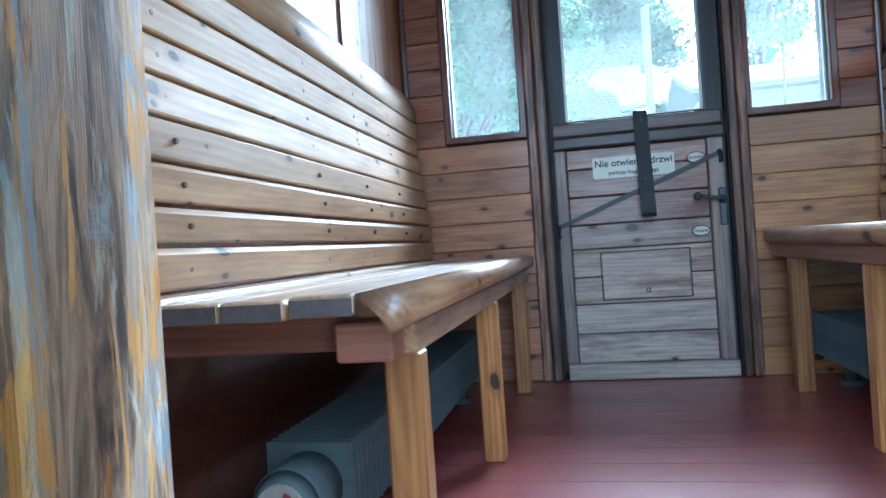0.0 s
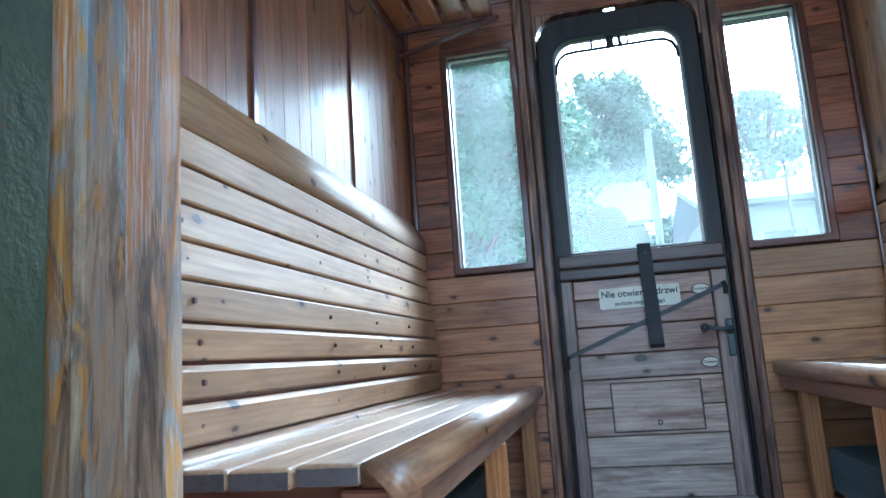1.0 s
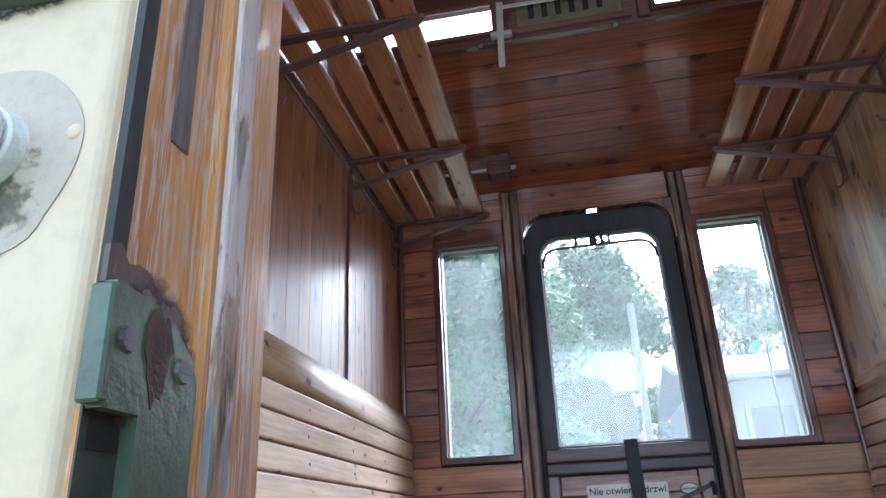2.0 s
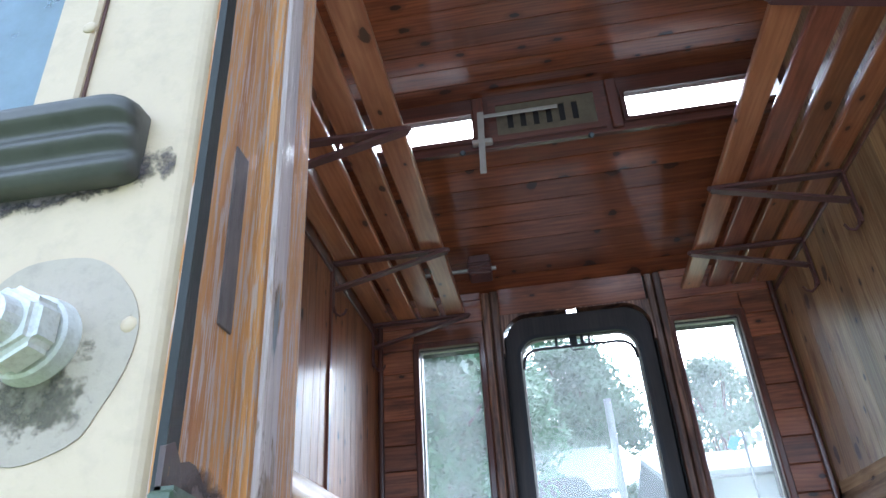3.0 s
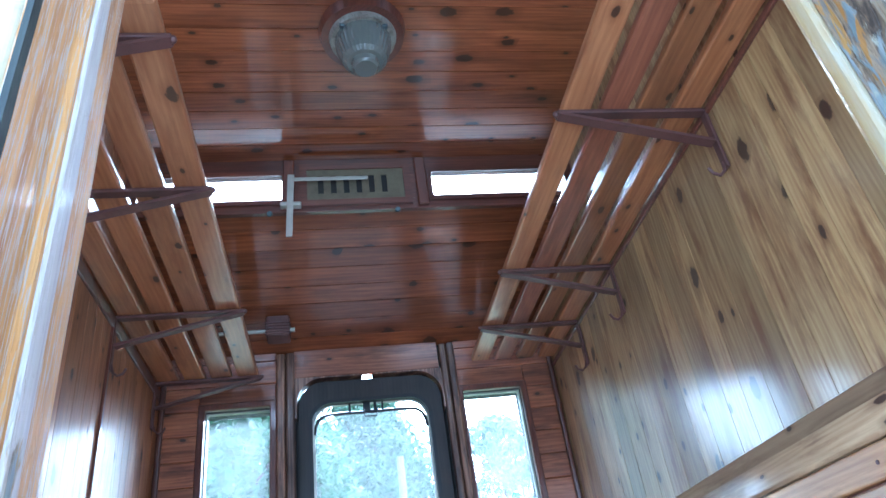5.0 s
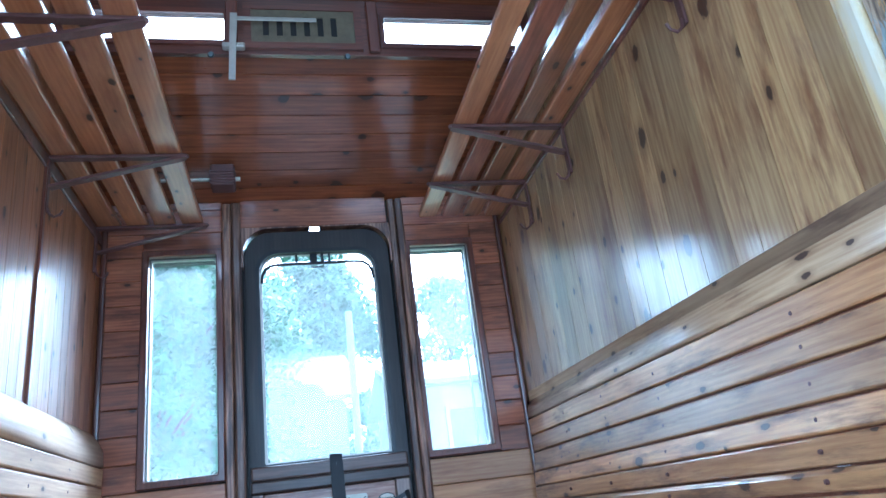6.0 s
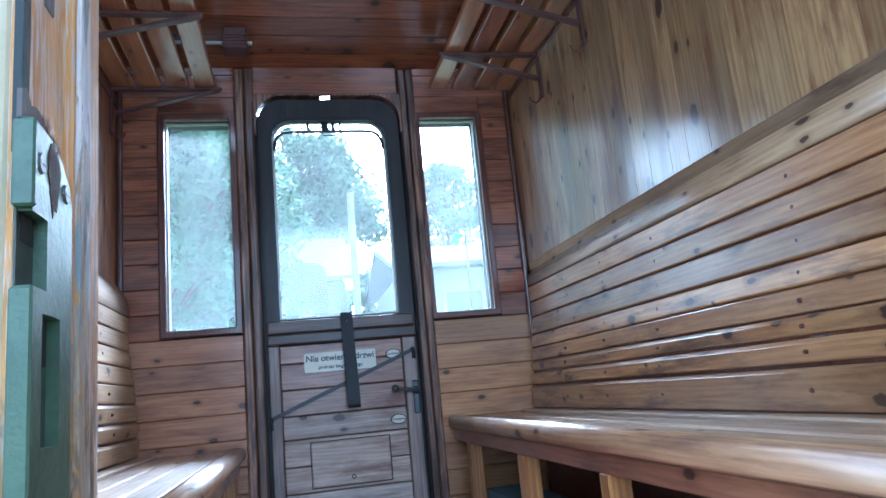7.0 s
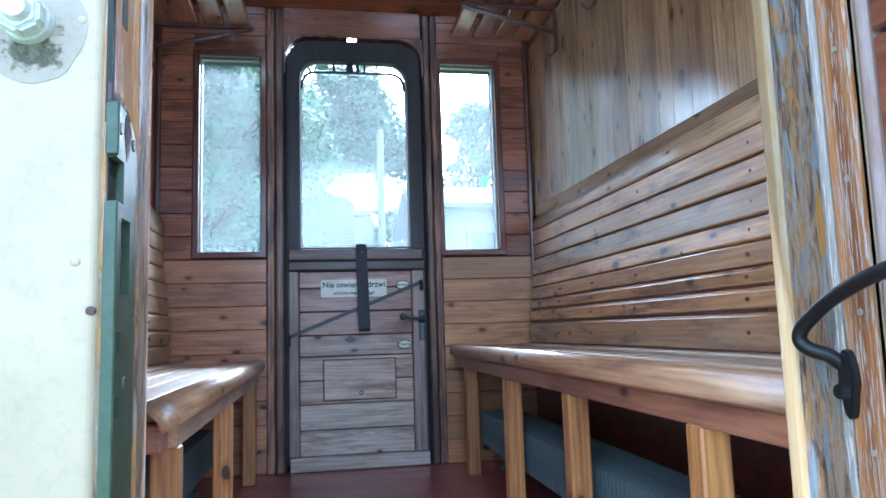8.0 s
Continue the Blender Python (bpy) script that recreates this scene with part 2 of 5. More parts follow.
def glass(name, milk=0.12, tint=(0.965, 0.97, 0.95), film=0.0):
    m, nt, bsdf = material(name)
    nt.nodes.remove(bsdf)
    tr, gl, tl = (nt.nodes.new("ShaderNodeBsdf" + k) for k in ("Transparent", "Glossy", "Translucent"))
    tr.inputs[0].default_value = (*tint, 1)
    tl.inputs[0].default_value = (0.86, 0.92, 0.91, 1)
    gl.inputs["Roughness"].default_value = 0.02
    tc = nt.nodes.new("ShaderNodeTexCoord")
    n = node(nt, "ShaderNodeTexNoise", Scale=5.0, Detail=5.0, Roughness=0.6)
    nt.links.new(tc.outputs["Object"], n.inputs["Vector"])
    s1, s2 = nt.nodes.new("ShaderNodeMixShader"), nt.nodes.new("ShaderNodeMixShader")
    nt.links.new(calc(nt, "MULTIPLY", n.outputs[0], milk * 2), s1.inputs[0])
    nt.links.new(tr.outputs[0], s1.inputs[1])
    nt.links.new(tl.outputs[0], s1.inputs[2])
    fr = node(nt, "ShaderNodeFresnel", IOR=1.45)
    nt.links.new(fr.outputs[0], s2.inputs[0])
    nt.links.new(s1.outputs[0], s2.inputs[1])
    nt.links.new(gl.outputs[0], s2.inputs[2])
    last = s2
    if film:
        # film of drops and dust, its blue-grey painting in the sky's reflection
        df, s3 = nt.nodes.new("ShaderNodeBsdfDiffuse"), nt.nodes.new("ShaderNodeMixShader")
        df.inputs[0].default_value = (0.34, 0.43, 0.50, 1)
        fine = node(nt, "ShaderNodeTexNoise", Scale=60.0, Detail=4.0, Roughness=0.7)
        nt.links.new(tc.outputs["Object"], fine.inputs["Vector"])
        nt.links.new(calc(nt, "MULTIPLY", calc(nt, "ADD", n.outputs[0], calc(nt, "MULTIPLY", fine.outputs[0], 0.5)), film), s3.inputs[0])
        nt.links.new(s2.outputs[0], s3.inputs[1])
        nt.links.new(df.outputs[0], s3.inputs[2])
        last = s3
    nt.links.new(last.outputs[0], nt.nodes["Material Output"].inputs[0])
    return m


pine_seat = wood("varnished pine, seat", "y", (0.29, 0.155, 0.068), (0.52, 0.33, 0.165), 0.62, 0.12, 0.14, (0.14, 0.085, 0.06), 0.4, 0.3, 0.22, 0.7, (0.5, 0.75), 0.3)
pine_seat_top = wood("polished pine, seat top", "y", (0.27, 0.15, 0.075), (0.50, 0.34, 0.20), 0.5, 1.0, 0.12, (0.12, 0.07, 0.05), 0.5, 0.3, 0.22, 0.8, (0.5, 0.7), 0.26)
pine_seat_old = wood("darker worn pine, seat", "y", (0.24, 0.095, 0.034), (0.58, 0.33, 0.135), 0.45, 0.8, 0.36, (0.06, 0.024, 0.015), 0.8, 0.35, 0.5, 0.9, (0.52, 0.68), 0.24)
pine_rail_old = wood("greyed worn pine, top rail", "y", (0.24, 0.135, 0.066), (0.50, 0.35, 0.20), 0.45, 0.7, 0.36, (0.11, 0.05, 0.03), 0.75, 0.35, 0.15, 0.9, (0.5, 0.68), 0.22)
pine_nose = wood("worn seat edge", "y", (0.17, 0.078, 0.036), (0.42, 0.25, 0.13), 0.42, 0.6, 0.15, (0.07, 0.04, 0.03), 0.6, 0.4, 0.3, 1.0, (0.48, 0.68), 0.25)
rail_red = wood("red-brown seat rail", "y", (0.15, 0.055, 0.028), (0.36, 0.165, 0.088), 0.45, 0.3, 0.1, (0.07, 0.028, 0.018), 0.6, 0.35, 0.2, 1.0, (0.5, 0.7))
pine_bearer = wood("reddish bearer", "x", (0.14, 0.05, 0.03), (0.30, 0.12, 0.07), 0.45, 0.2, 0.0, (0.07, 0.03, 0.02), 0.5)
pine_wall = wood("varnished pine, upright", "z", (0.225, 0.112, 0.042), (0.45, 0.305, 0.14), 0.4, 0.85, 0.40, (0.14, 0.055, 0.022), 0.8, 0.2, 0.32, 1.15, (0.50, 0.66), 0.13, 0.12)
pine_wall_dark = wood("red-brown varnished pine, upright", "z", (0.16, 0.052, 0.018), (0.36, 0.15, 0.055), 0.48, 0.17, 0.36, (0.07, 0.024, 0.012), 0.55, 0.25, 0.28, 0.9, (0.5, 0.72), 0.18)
pine_ceiling = wood("varnished pine, ceiling", "x", (0.125, 0.031, 0.011), (0.31, 0.102, 0.035), 0.32, 0.9, 0.5, (0.06, 0.017, 0.009), 0.5, 0.12, 0.26, 1.1, (0.5, 0.72), 0.10, 0.12)
pine_end = wood("stained pine, lying", "x", (0.14, 0.037, 0.017), (0.38, 0.14, 0.062), 0.4, 0.35, 0.3, (0.055, 0.017, 0.012), 0.75, 0.35, 0.35, 1.0, (0.49, 0.68), 0.16, 0.12)
pine_end_pale = wood("yellower stained pine, lying", "x", (0.30, 0.125, 0.046), (0.56, 0.315, 0.135), 0.38, 0.35, 0.32, (0.15, 0.058, 0.028), 0.6, 0.35, 0.35, 1.3, (0.5, 0.7), 0.16)
pine_end_tan = wood("faded stained pine, lying", "x", (0.25, 0.09, 0.040), (0.50, 0.255, 0.125), 0.4, 0.35, 0.25, (0.11, 0.04, 0.025), 0.7, 0.35, 0.3, 1.0, (0.49, 0.68), 0.16)
pine_rack = wood("varnished pine, rack", "y", (0.21, 0.07, 0.024), (0.41, 0.175, 0.068), 0.34, 0.45, 0.4, (0.10, 0.035, 0.018), 0.5, 0.25, 0.28, 1.0, (0.5, 0.72), 0.16)
pine_rack_pale = wood("paler varnished pine, rack", "y", (0.25, 0.088, 0.033), (0.46, 0.21, 0.09), 0.36, 0.45, 0.36, (0.13, 0.045, 0.022), 0.55, 0.25, 0.2, 0.8, (0.5, 0.72), 0.16)
pine_rack_red = wood("dark red replacement slat", "y", (0.15, 0.045, 0.025), (0.33, 0.12, 0.062), 0.36, 0.4, 0.2, (0.08, 0.03, 0.02), 0.6, 0.35, 0.2, 1.1, (0.48, 0.7), 0.18)
pine_leg = wood("yellow pine, leg", "z", (0.20, 0.066, 0.016), (0.58, 0.29, 0.09), 0.42, 0.3, 0.08, (0.15, 0.06, 0.025), 0.4, 0.5, rings=0.13)
dark_trim = wood("dark red-brown varnish", "z", (0.055, 0.018, 0.013), (0.15, 0.05, 0.03), 0.32, 0.45, 0.0, (0.04, 0.02, 0.015), 0.3)
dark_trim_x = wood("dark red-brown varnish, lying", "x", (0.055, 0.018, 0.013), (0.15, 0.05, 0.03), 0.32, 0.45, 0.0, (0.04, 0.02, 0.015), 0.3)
old_door_x = wood("weathered door planks", "x", (0.18, 0.11, 0.085), (0.54, 0.43, 0.355), 0.5, 0.15, 0.14, (0.13, 0.055, 0.04), 0.75, 0.4, 0.3, 1.0, (0.48, 0.66))
old_door_red = wood("weathered reddish door planks", "x", (0.17, 0.078, 0.055), (0.45, 0.29, 0.22), 0.48, 0.2, 0.14, (0.11, 0.036, 0.026), 0.8, 0.4, 0.3, 1.0, (0.46, 0.64))
old_door_pale = wood("bleached door planks", "x", (0.25, 0.19, 0.155), (0.60, 0.52, 0.45), 0.55, 0.1, 0.08, (0.12, 0.075, 0.06), 0.7, 0.45, 0.25, 1.0, (0.5, 0.64))
old_door_z = wood("weathered door stiles", "z", (0.11, 0.075, 0.06), (0.34, 0.26, 0.22), 0.48, 0.15, 0.0, (0.06, 0.035, 0.03), 0.5, 0.5)
door_frame_dark = wood("dark weathered door frame", "z", (0.007, 0.006, 0.007), (0.028, 0.019, 0.018), 0.55, 0.05, 0.0, (0.014, 0.010, 0.010), 0.4, 0.6, coat_rough=0.25)
post_wood = wood("worn door post", "z", (0.075, 0.030, 0.019), (0.34, 0.19, 0.12), 0.45, 0.2, 0.0, (0.035, 0.018, 0.014), 0.8, 0.7, 0.4, 1.0, (0.46, 0.58), rings=0.2)
end_grain = paint("greyed end grain", (0.095, 0.075, 0.07), 0.6, (0.04, 0.03, 0.03), 0.6, 60.0, 0.0, 0.6)
floor_paint = paint("oxblood floor paint", (0.25, 0.058, 0.058), 0.34, (0.12, 0.033, 0.033), 0.55, 3.0, 0.0, 0.15, (0.42, 0.32, 0.30), 0.70, (1, 2.2, 1), 0.4, 9.0)
jamb_wood = worn_wood("flaking door-post varnish", (0.38, 0.155, 0.045), (0.68, 0.345, 0.11))
jamb_wood_flaked = worn_wood("door-post varnish flaked all over", (0.30, 0.12, 0.034), (0.56, 0.27, 0.08), -2.0, 0.53)
jamb_wood_east = worn_wood("sounder door-post varnish", (0.25, 0.09, 0.026), (0.52, 0.23, 0.065), 0.75)
edge_wood = wood("yellow worn post edge", "z", (0.36, 0.215, 0.085), (0.58, 0.42, 0.22), 0.45, 0.25, 0.0, (0.56, 0.50, 0.40), 0.8, 0.5, 0.2, 1.0, (0.48, 0.62))
pink_wood = wood("rubbed pinkish door edge", "z", (0.28, 0.17, 0.14), (0.50, 0.40, 0.37), 0.5, 0.1, 0.0, (0.22, 0.09, 0.04), 0.8, 0.5, 0.2, 1.0, (0.5, 0.62))
# pale oak tones paint in the sky's reflection on the bead; flaking is wear
bead_wood = worn_wood("greyed flaking bead with painted sky sheen", (0.44, 0.35, 0.33), (0.68, 0.60, 0.58), -0.12)
ridge_wood = worn_wood("greyed flaking ridge", (0.20, 0.15, 0.12), (0.36, 0.31, 0.27), 0.2)
cream = paint("cream enamel", (0.57, 0.455, 0.30), 0.40, (0.40, 0.325, 0.225), 0.5, 9.0, 0.0, 1.0, (0.42, 0.33, 0.21), 0.70)
green_paint = paint("grey-green enamel", (0.070, 0.105, 0.064), 0.36, (0.028, 0.046, 0.032), 0.6, 22.0, 0.0, 0.7, (0.12, 0.06, 0.045), 0.65)
sill_paint = paint("olive-grey enamel", (0.088, 0.089, 0.080), 0.42, (0.04, 0.041, 0.037), 0.6, 12.0, 0.0, 0.4)
iron_brown = paint("brown painted iron", (0.105, 0.046, 0.040), 0.45, (0.025, 0.014, 0.012), 0.5, 14.0, 0.1, 0.3)
iron_black = paint("black iron", (0.022, 0.024, 0.027), 0.4, (0.05, 0.035, 0.03), 0.4, 16.0, 0.5, 0.3)
iron_grey = paint("dull blue-grey iron", (0.07, 0.085, 0.095), 0.42, (0.03, 0.03, 0.03), 0.5, 16.0, 0.4, 0.3)
steel = paint("dull white metal", (0.45, 0.43, 0.38), 0.4, (0.25, 0.2, 0.15), 0.4, 14.0, 0.3, 0.2)
radiator_paint = paint("blue-grey radiator enamel", (0.085, 0.112, 0.115), 0.6, (0.03, 0.04, 0.04), 0.6, 9.0, 0.0, 0.3)
vent_paint = paint("yellowed ivory enamel", (0.15, 0.125, 0.08), 0.5, (0.06, 0.045, 0.03), 0.6, 16.0)
leather = paint("black leather strap", (0.009, 0.011, 0.015), 0.6, (0.022, 0.022, 0.026), 0.4, 20.0, 0.0, 0.4)
enamel = paint("ivory enamel plate", (0.60, 0.58, 0.47), 0.3, (0.3, 0.26, 0.18), 0.35, 14.0)
ink = paint("black lettering", (0.012, 0.012, 0.012), 0.5, amount=0.1)
white_bolt = paint("white painted bolt", (0.80, 0.82, 0.80), 0.42, (0.36, 0.36, 0.30), 0.6, 45.0, 0.0, 0.9, (0.3, 0.13, 0.06), 0.76)
primer = paint("bare grey filler", (0.43, 0.37, 0.285), 0.6, (0.27, 0.24, 0.19), 0.5, 18.0, 0.0, 0.9, (0.16, 0.13, 0.10), 0.72)
dark_void = paint("dark hollow", (0.012, 0.012, 0.012), 0.8, amount=0.1)
window_glass = glass("milky window glass", 0.05)
door_glass = glass("door glass", 0.03)
sky_glass = glass("clerestory glass", 0.08)
side_glass = glass("carriage window glass", 0.12, (0.8, 0.86, 0.88), 0.6)


# ---- mesh helpers ----
def bm_box(bm, lo, hi, r=0.0):
    """A box with softened edges, added to bm."""
    res = bmesh.ops.create_cube(bm, size=1.0)
    s = [b - a for a, b in zip(lo, hi)]
    for v in res["verts"]:
        v.co = Vector([a + (c + 0.5) * d for a, c, d in zip(lo, v.co, s)])
    if r:
        edges = list({e for v in res["verts"] for e in v.link_edges})
        bmesh.ops.bevel(bm, geom=edges, offset=min(r, 0.45 * min(s)), segments=2 if r > 0.004 else 1, affect="EDGES", profile=0.5)


def bm_cyl(bm, a, b, r0, r1=None, n=16):
    a, b = Vector(a), Vector(b)
    q = (b - a).to_track_quat("Z", "Y").to_matrix().to_4x4()
    m = Matrix.Translation((a + b) / 2) @ q
    bmesh.ops.create_cone(bm, cap_ends=True, segments=n, radius1=r0, radius2=r0 if r1 is None else r1, depth=(b - a).length, matrix=m)


def bm_prism(bm, outline, lift):
    """A flat outline (3D points) drawn out by the vector lift."""
    a = [bm.verts.new(p) for p in outline]
    b = [bm.verts.new(Vector(p) + Vector(lift)) for p in outline]
    n = len(a)
    faces = [bm.faces.new(a), bm.faces.new(b[::-1])]
    faces += [bm.faces.new((a[k], b[k], b[(k + 1) % n], a[(k + 1) % n])) for k in range(n)]
    bmesh.ops.recalc_face_normals(bm, faces=faces)


def bm_ring(bm, outer, inner, lift):
    """A frame between two outlines of as many points, drawn out by lift."""
    n = len(outer)
    L = Vector(lift)
    o, i = [bm.verts.new(p) for p in outer], [bm.verts.new(p) for p in inner]
    o2, i2 = [bm.verts.new(Vector(p) + L) for p in outer], [bm.verts.new(Vector(p) + L) for p in inner]
    faces = []
    for k in range(n):
        j = (k + 1) % n
        for q in ((o[k], o[j], i[j], i[k]), (o2[j], o2[k], i2[k], i2[j]), (o[j], o[k], o2[k], o2[j]), (i[k], i[j], i2[j], i2[k])):
            faces.append(bm.faces.new(q))
    bmesh.ops.recalc_face_normals(bm, faces=faces)


def bm_tube(bm, points, r, n=10):
    """A round bar along points."""
    rings = []
    pts = [Vector(p) for p in points]
    for k, p in enumerate(pts):
        d = (pts[min(k + 1, len(pts) - 1)] - pts[max(k - 1, 0)]).normalized()
        u = d.orthogonal().normalized() if not rings else (rings[-1][1] - d * rings[-1][1].dot(d)).normalized()
        w = d.cross(u)
        rings.append(([bm.verts.new(p + r * (math.cos(t) * u + math.sin(t) * w)) for t in [2 * math.pi * i / n for i in range(n)]], u))
    for (a, _), (b, _) in zip(rings, rings[1:]):
        for i in range(n):
            bm.faces.new((a[i], a[(i + 1) % n], b[(i + 1) % n], b[i]))
    bm.faces.new(rings[0][0][::-1])
    bm.faces.new(rings[-1][0])
    bmesh.ops.recalc_face_normals(bm, faces=bm.faces[:])


def arch(x0, x1, z0, z1, top, low, y, n=6):
    """Outline of an upright rectangle with rounded corners."""
    pts = []
    for cx, cz, r, a0 in ((x1 - top, z1 - top, top, 0), (x0 + top, z1 - top, top, 90), (x0 + low, z0 + low, low, 180), (x1 - low, z0 + low, low, 270)):
        for k in range(n + 1):
            a = radians(a0 + 90 * k / n)
            pts.append((cx + r * math.cos(a), y, cz + r * math.sin(a)))
    return pts


def to_object(name, bm, mat, smooth=False):
    me = bpy.data.meshes.new(name)
    bm.to_mesh(me)
    bm.free()
    if mat:
        me.materials.append(mat)
    if smooth:
        me.shade_smooth()
    return new(name, me)


def part(name, bm, mat, parent, label="", smooth=False):
    ob = to_object(name, bm, mat, smooth)
    ob.parent = parent
    ob.matrix_parent_inverse = Matrix.Translation(-parent.location)
    if label:
        tagged(ob, label)
    return ob


def box_part(name, lo, hi, mat, parent, r=0.003, label=""):
    bm = bmesh.new()
    bm_box(bm, lo, hi, r)
    return part(name, bm, mat, parent, label)


def thing(name, base, label, category, group="", kind=""):
    ob = new(name)
    ob.empty_display_size = 0.05
    ob.location = base
    return tagged(ob, label, category, group, kind)


def structure(name, bm, mat, label, category="structure"):
    return tagged(to_object(name, bm, mat), label, category, "", "structure")


# ---- shell of the compartment ----
# floor of painted boards
bm = bmesh.new()
bm_box(bm, (XL - 0.1, YO, -0.10), (XR + 0.1, YF + 0.12, -0.022))
floor = structure("floor", bm, dark_void, "dark red painted plank floor with scuffs", "floor")
y = YO + 0.01
while y < YF + 0.02:
    w = min(0.118, YF + 0.02 - y)
    box_part("plank", (XL - 0.02, y, -0.022), (XR + 0.02, y + w - 0.0006, 0.0), floor_paint, floor, 0.0008)
    y += 0.118

# partitions left and right: upright tongued boards
def partition(name, x0, side, width, boards, label):
    bm = bmesh.new()
    bm_box(bm, (min(x0, x0 + side * 0.06) if side > 0 else x0 - 0.06, YN, 0.0), (x0 + 0.06 if side > 0 else x0, YF, 2.62))
    core = structure(name, bm, dark_void, label, "wall")
    yy = YN + 0.002
    k = 0
    while yy < YF - 0.004:
        wide = width * (0.78 + 0.44 * ((k * 0.618 + 0.3) % 1.0))
        w = min(wide, YF - 0.002 - yy)
        a, b = (x0 - 0.016, x0 - 0.001) if side > 0 else (x0 + 0.001, x0 + 0.016)
        box_part("board", (a, yy, 0.01), (b, yy + w - 0.0018, 2.60), boards, core, 0.0)
        yy += wide
        k += 1
    return core


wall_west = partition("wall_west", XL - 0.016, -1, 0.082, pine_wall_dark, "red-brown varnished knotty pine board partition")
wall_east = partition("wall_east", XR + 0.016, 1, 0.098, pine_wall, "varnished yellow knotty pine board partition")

# cover battens on the left partition
bm = bmesh.new()
for yy in (1.385, 2.010):
    bm_box(bm, (XL - 0.002, yy - 0.011, 1.09), (XL + 0.008, yy + 0.011, 1.83), 0.003)
structure("trim_west", bm, dark_trim, "thin dark wooden cover battens on partition", "trim")
# corner beads
bm = bmesh.new()
for x0 in (XL + 0.002, XR - 0.024):
    bm_box(bm, (x0, YF - 0.022, 0.0), (x0 + 0.022, YF - 0.001, 1.97), 0.008)
structure("trim_corner", bm, dark_trim, "dark wooden corner beads beside end wall", "trim")

# far wall: core with openings, lying boards before it
WL0, WL1, WR0, WR1, WZ0, WZ1 = -0.529, -0.277, 0.513, 0.763, 0.913, 1.762
bm = bmesh.new()
Y0, Y1 = YF + 0.016, YF + 0.11
for lo, hi in (((XL - 0.08, 0.0), (WL0, 2.25)), ((WL1, 0.0), (DL, 2.25)), ((DR, 0.0), (WR0, 2.25)), ((WR1, 0.0), (XR + 0.08, 2.25)),
               ((WL0, 0.0), (WL1, WZ0)), ((WL0, WZ1), (WL1, 2.25)), ((WR0, 0.0), (WR1, WZ0)), ((WR0, WZ1), (WR1, 2.25)), ((DL, 1.915), (DR, 2.25)), ((DL, 1.872), (0.099, 1.915)), ((0.144, 1.872), (DR, 1.915))):
    bm_box(bm, (lo[0], Y0, lo[1]), (hi[0], Y1, hi[1]))
wall_north = structure("wall_north", bm, dark_void, "outer side wall lined with stained lying pine boards", "wall")
FRW = 0.026
PL, PR = -0.252, 0.497                             # outer edges of the door posts
for bx0, bx1, w0, w1 in ((XL, PL, WL0, WL1), (PR, XR, WR0, WR1)):
    z = 0.0
    while z < 2.0:
        z2 = min(z + 0.098, 2.0)
        spans = [(bx0, bx1)]
        if z2 > WZ0 - FRW + 0.004 and z < WZ1 + FRW - 0.004:
            spans = [(bx0, w0 - FRW + 0.004), (w1 + FRW - 0.004, bx1)]
            if z2 > WZ1 + FRW + 0.01:
                box_part("plank", (w0 - FRW + 0.0046, YF, WZ1 + FRW - 0.004), (w1 + FRW - 0.0046, Y0, z2 - 0.0008), pine_end, wall_north, 0.0028)
        for a, b in spans:
            if b - a > 0.006:
                box_part("plank", (a + 0.0006, YF, z + 0.0008), (b - 0.0006, Y0, z2 - 0.0008), (pine_end_pale if a > 0.4 else pine_end_tan) if z < 0.80 else pine_end, wall_north, 0.0028)
        z += 0.098
# lintel board above the door
box_part("plank", (PL + 0.07, YF - 0.004, 1.874), (PR - 0.07, Y0, 2.0), pine_end, wall_north, 0.003)

# rounded head of the doorway
bm = bmesh.new()
R_ = 0.105
bow = [(DR - 0.003 - R_ + R_ * math.cos(radians(a)), 1.866 - R_ + R_ * math.sin(radians(a))) for a in range(0, 91, 9)]
bow += [(DL + 0.003 + R_ - R_ * math.sin(radians(a)), 1.866 - R_ + R_ * math.cos(radians(a))) for a in range(0, 91, 9)]
for half in (bow[:11] + [(0.148, 1.866), (0.148, 1.872), (DR + 0.0035, 1.872), (DR + 0.0035, 1.70), (DR - 0.003, 1.70)], bow[11:] + [(DL + 0.003, 1.70), (DL - 0.0035, 1.70), (DL - 0.0035, 1.872), (0.095, 1.872), (0.095, 1.866)]):
    bm_prism(bm, [(x, YF - 0.010, z) for x, z in half], (0, 0.052, 0))
part("door_head_board", bm, post_wood, wall_north, "dark worn board cut round above the door")


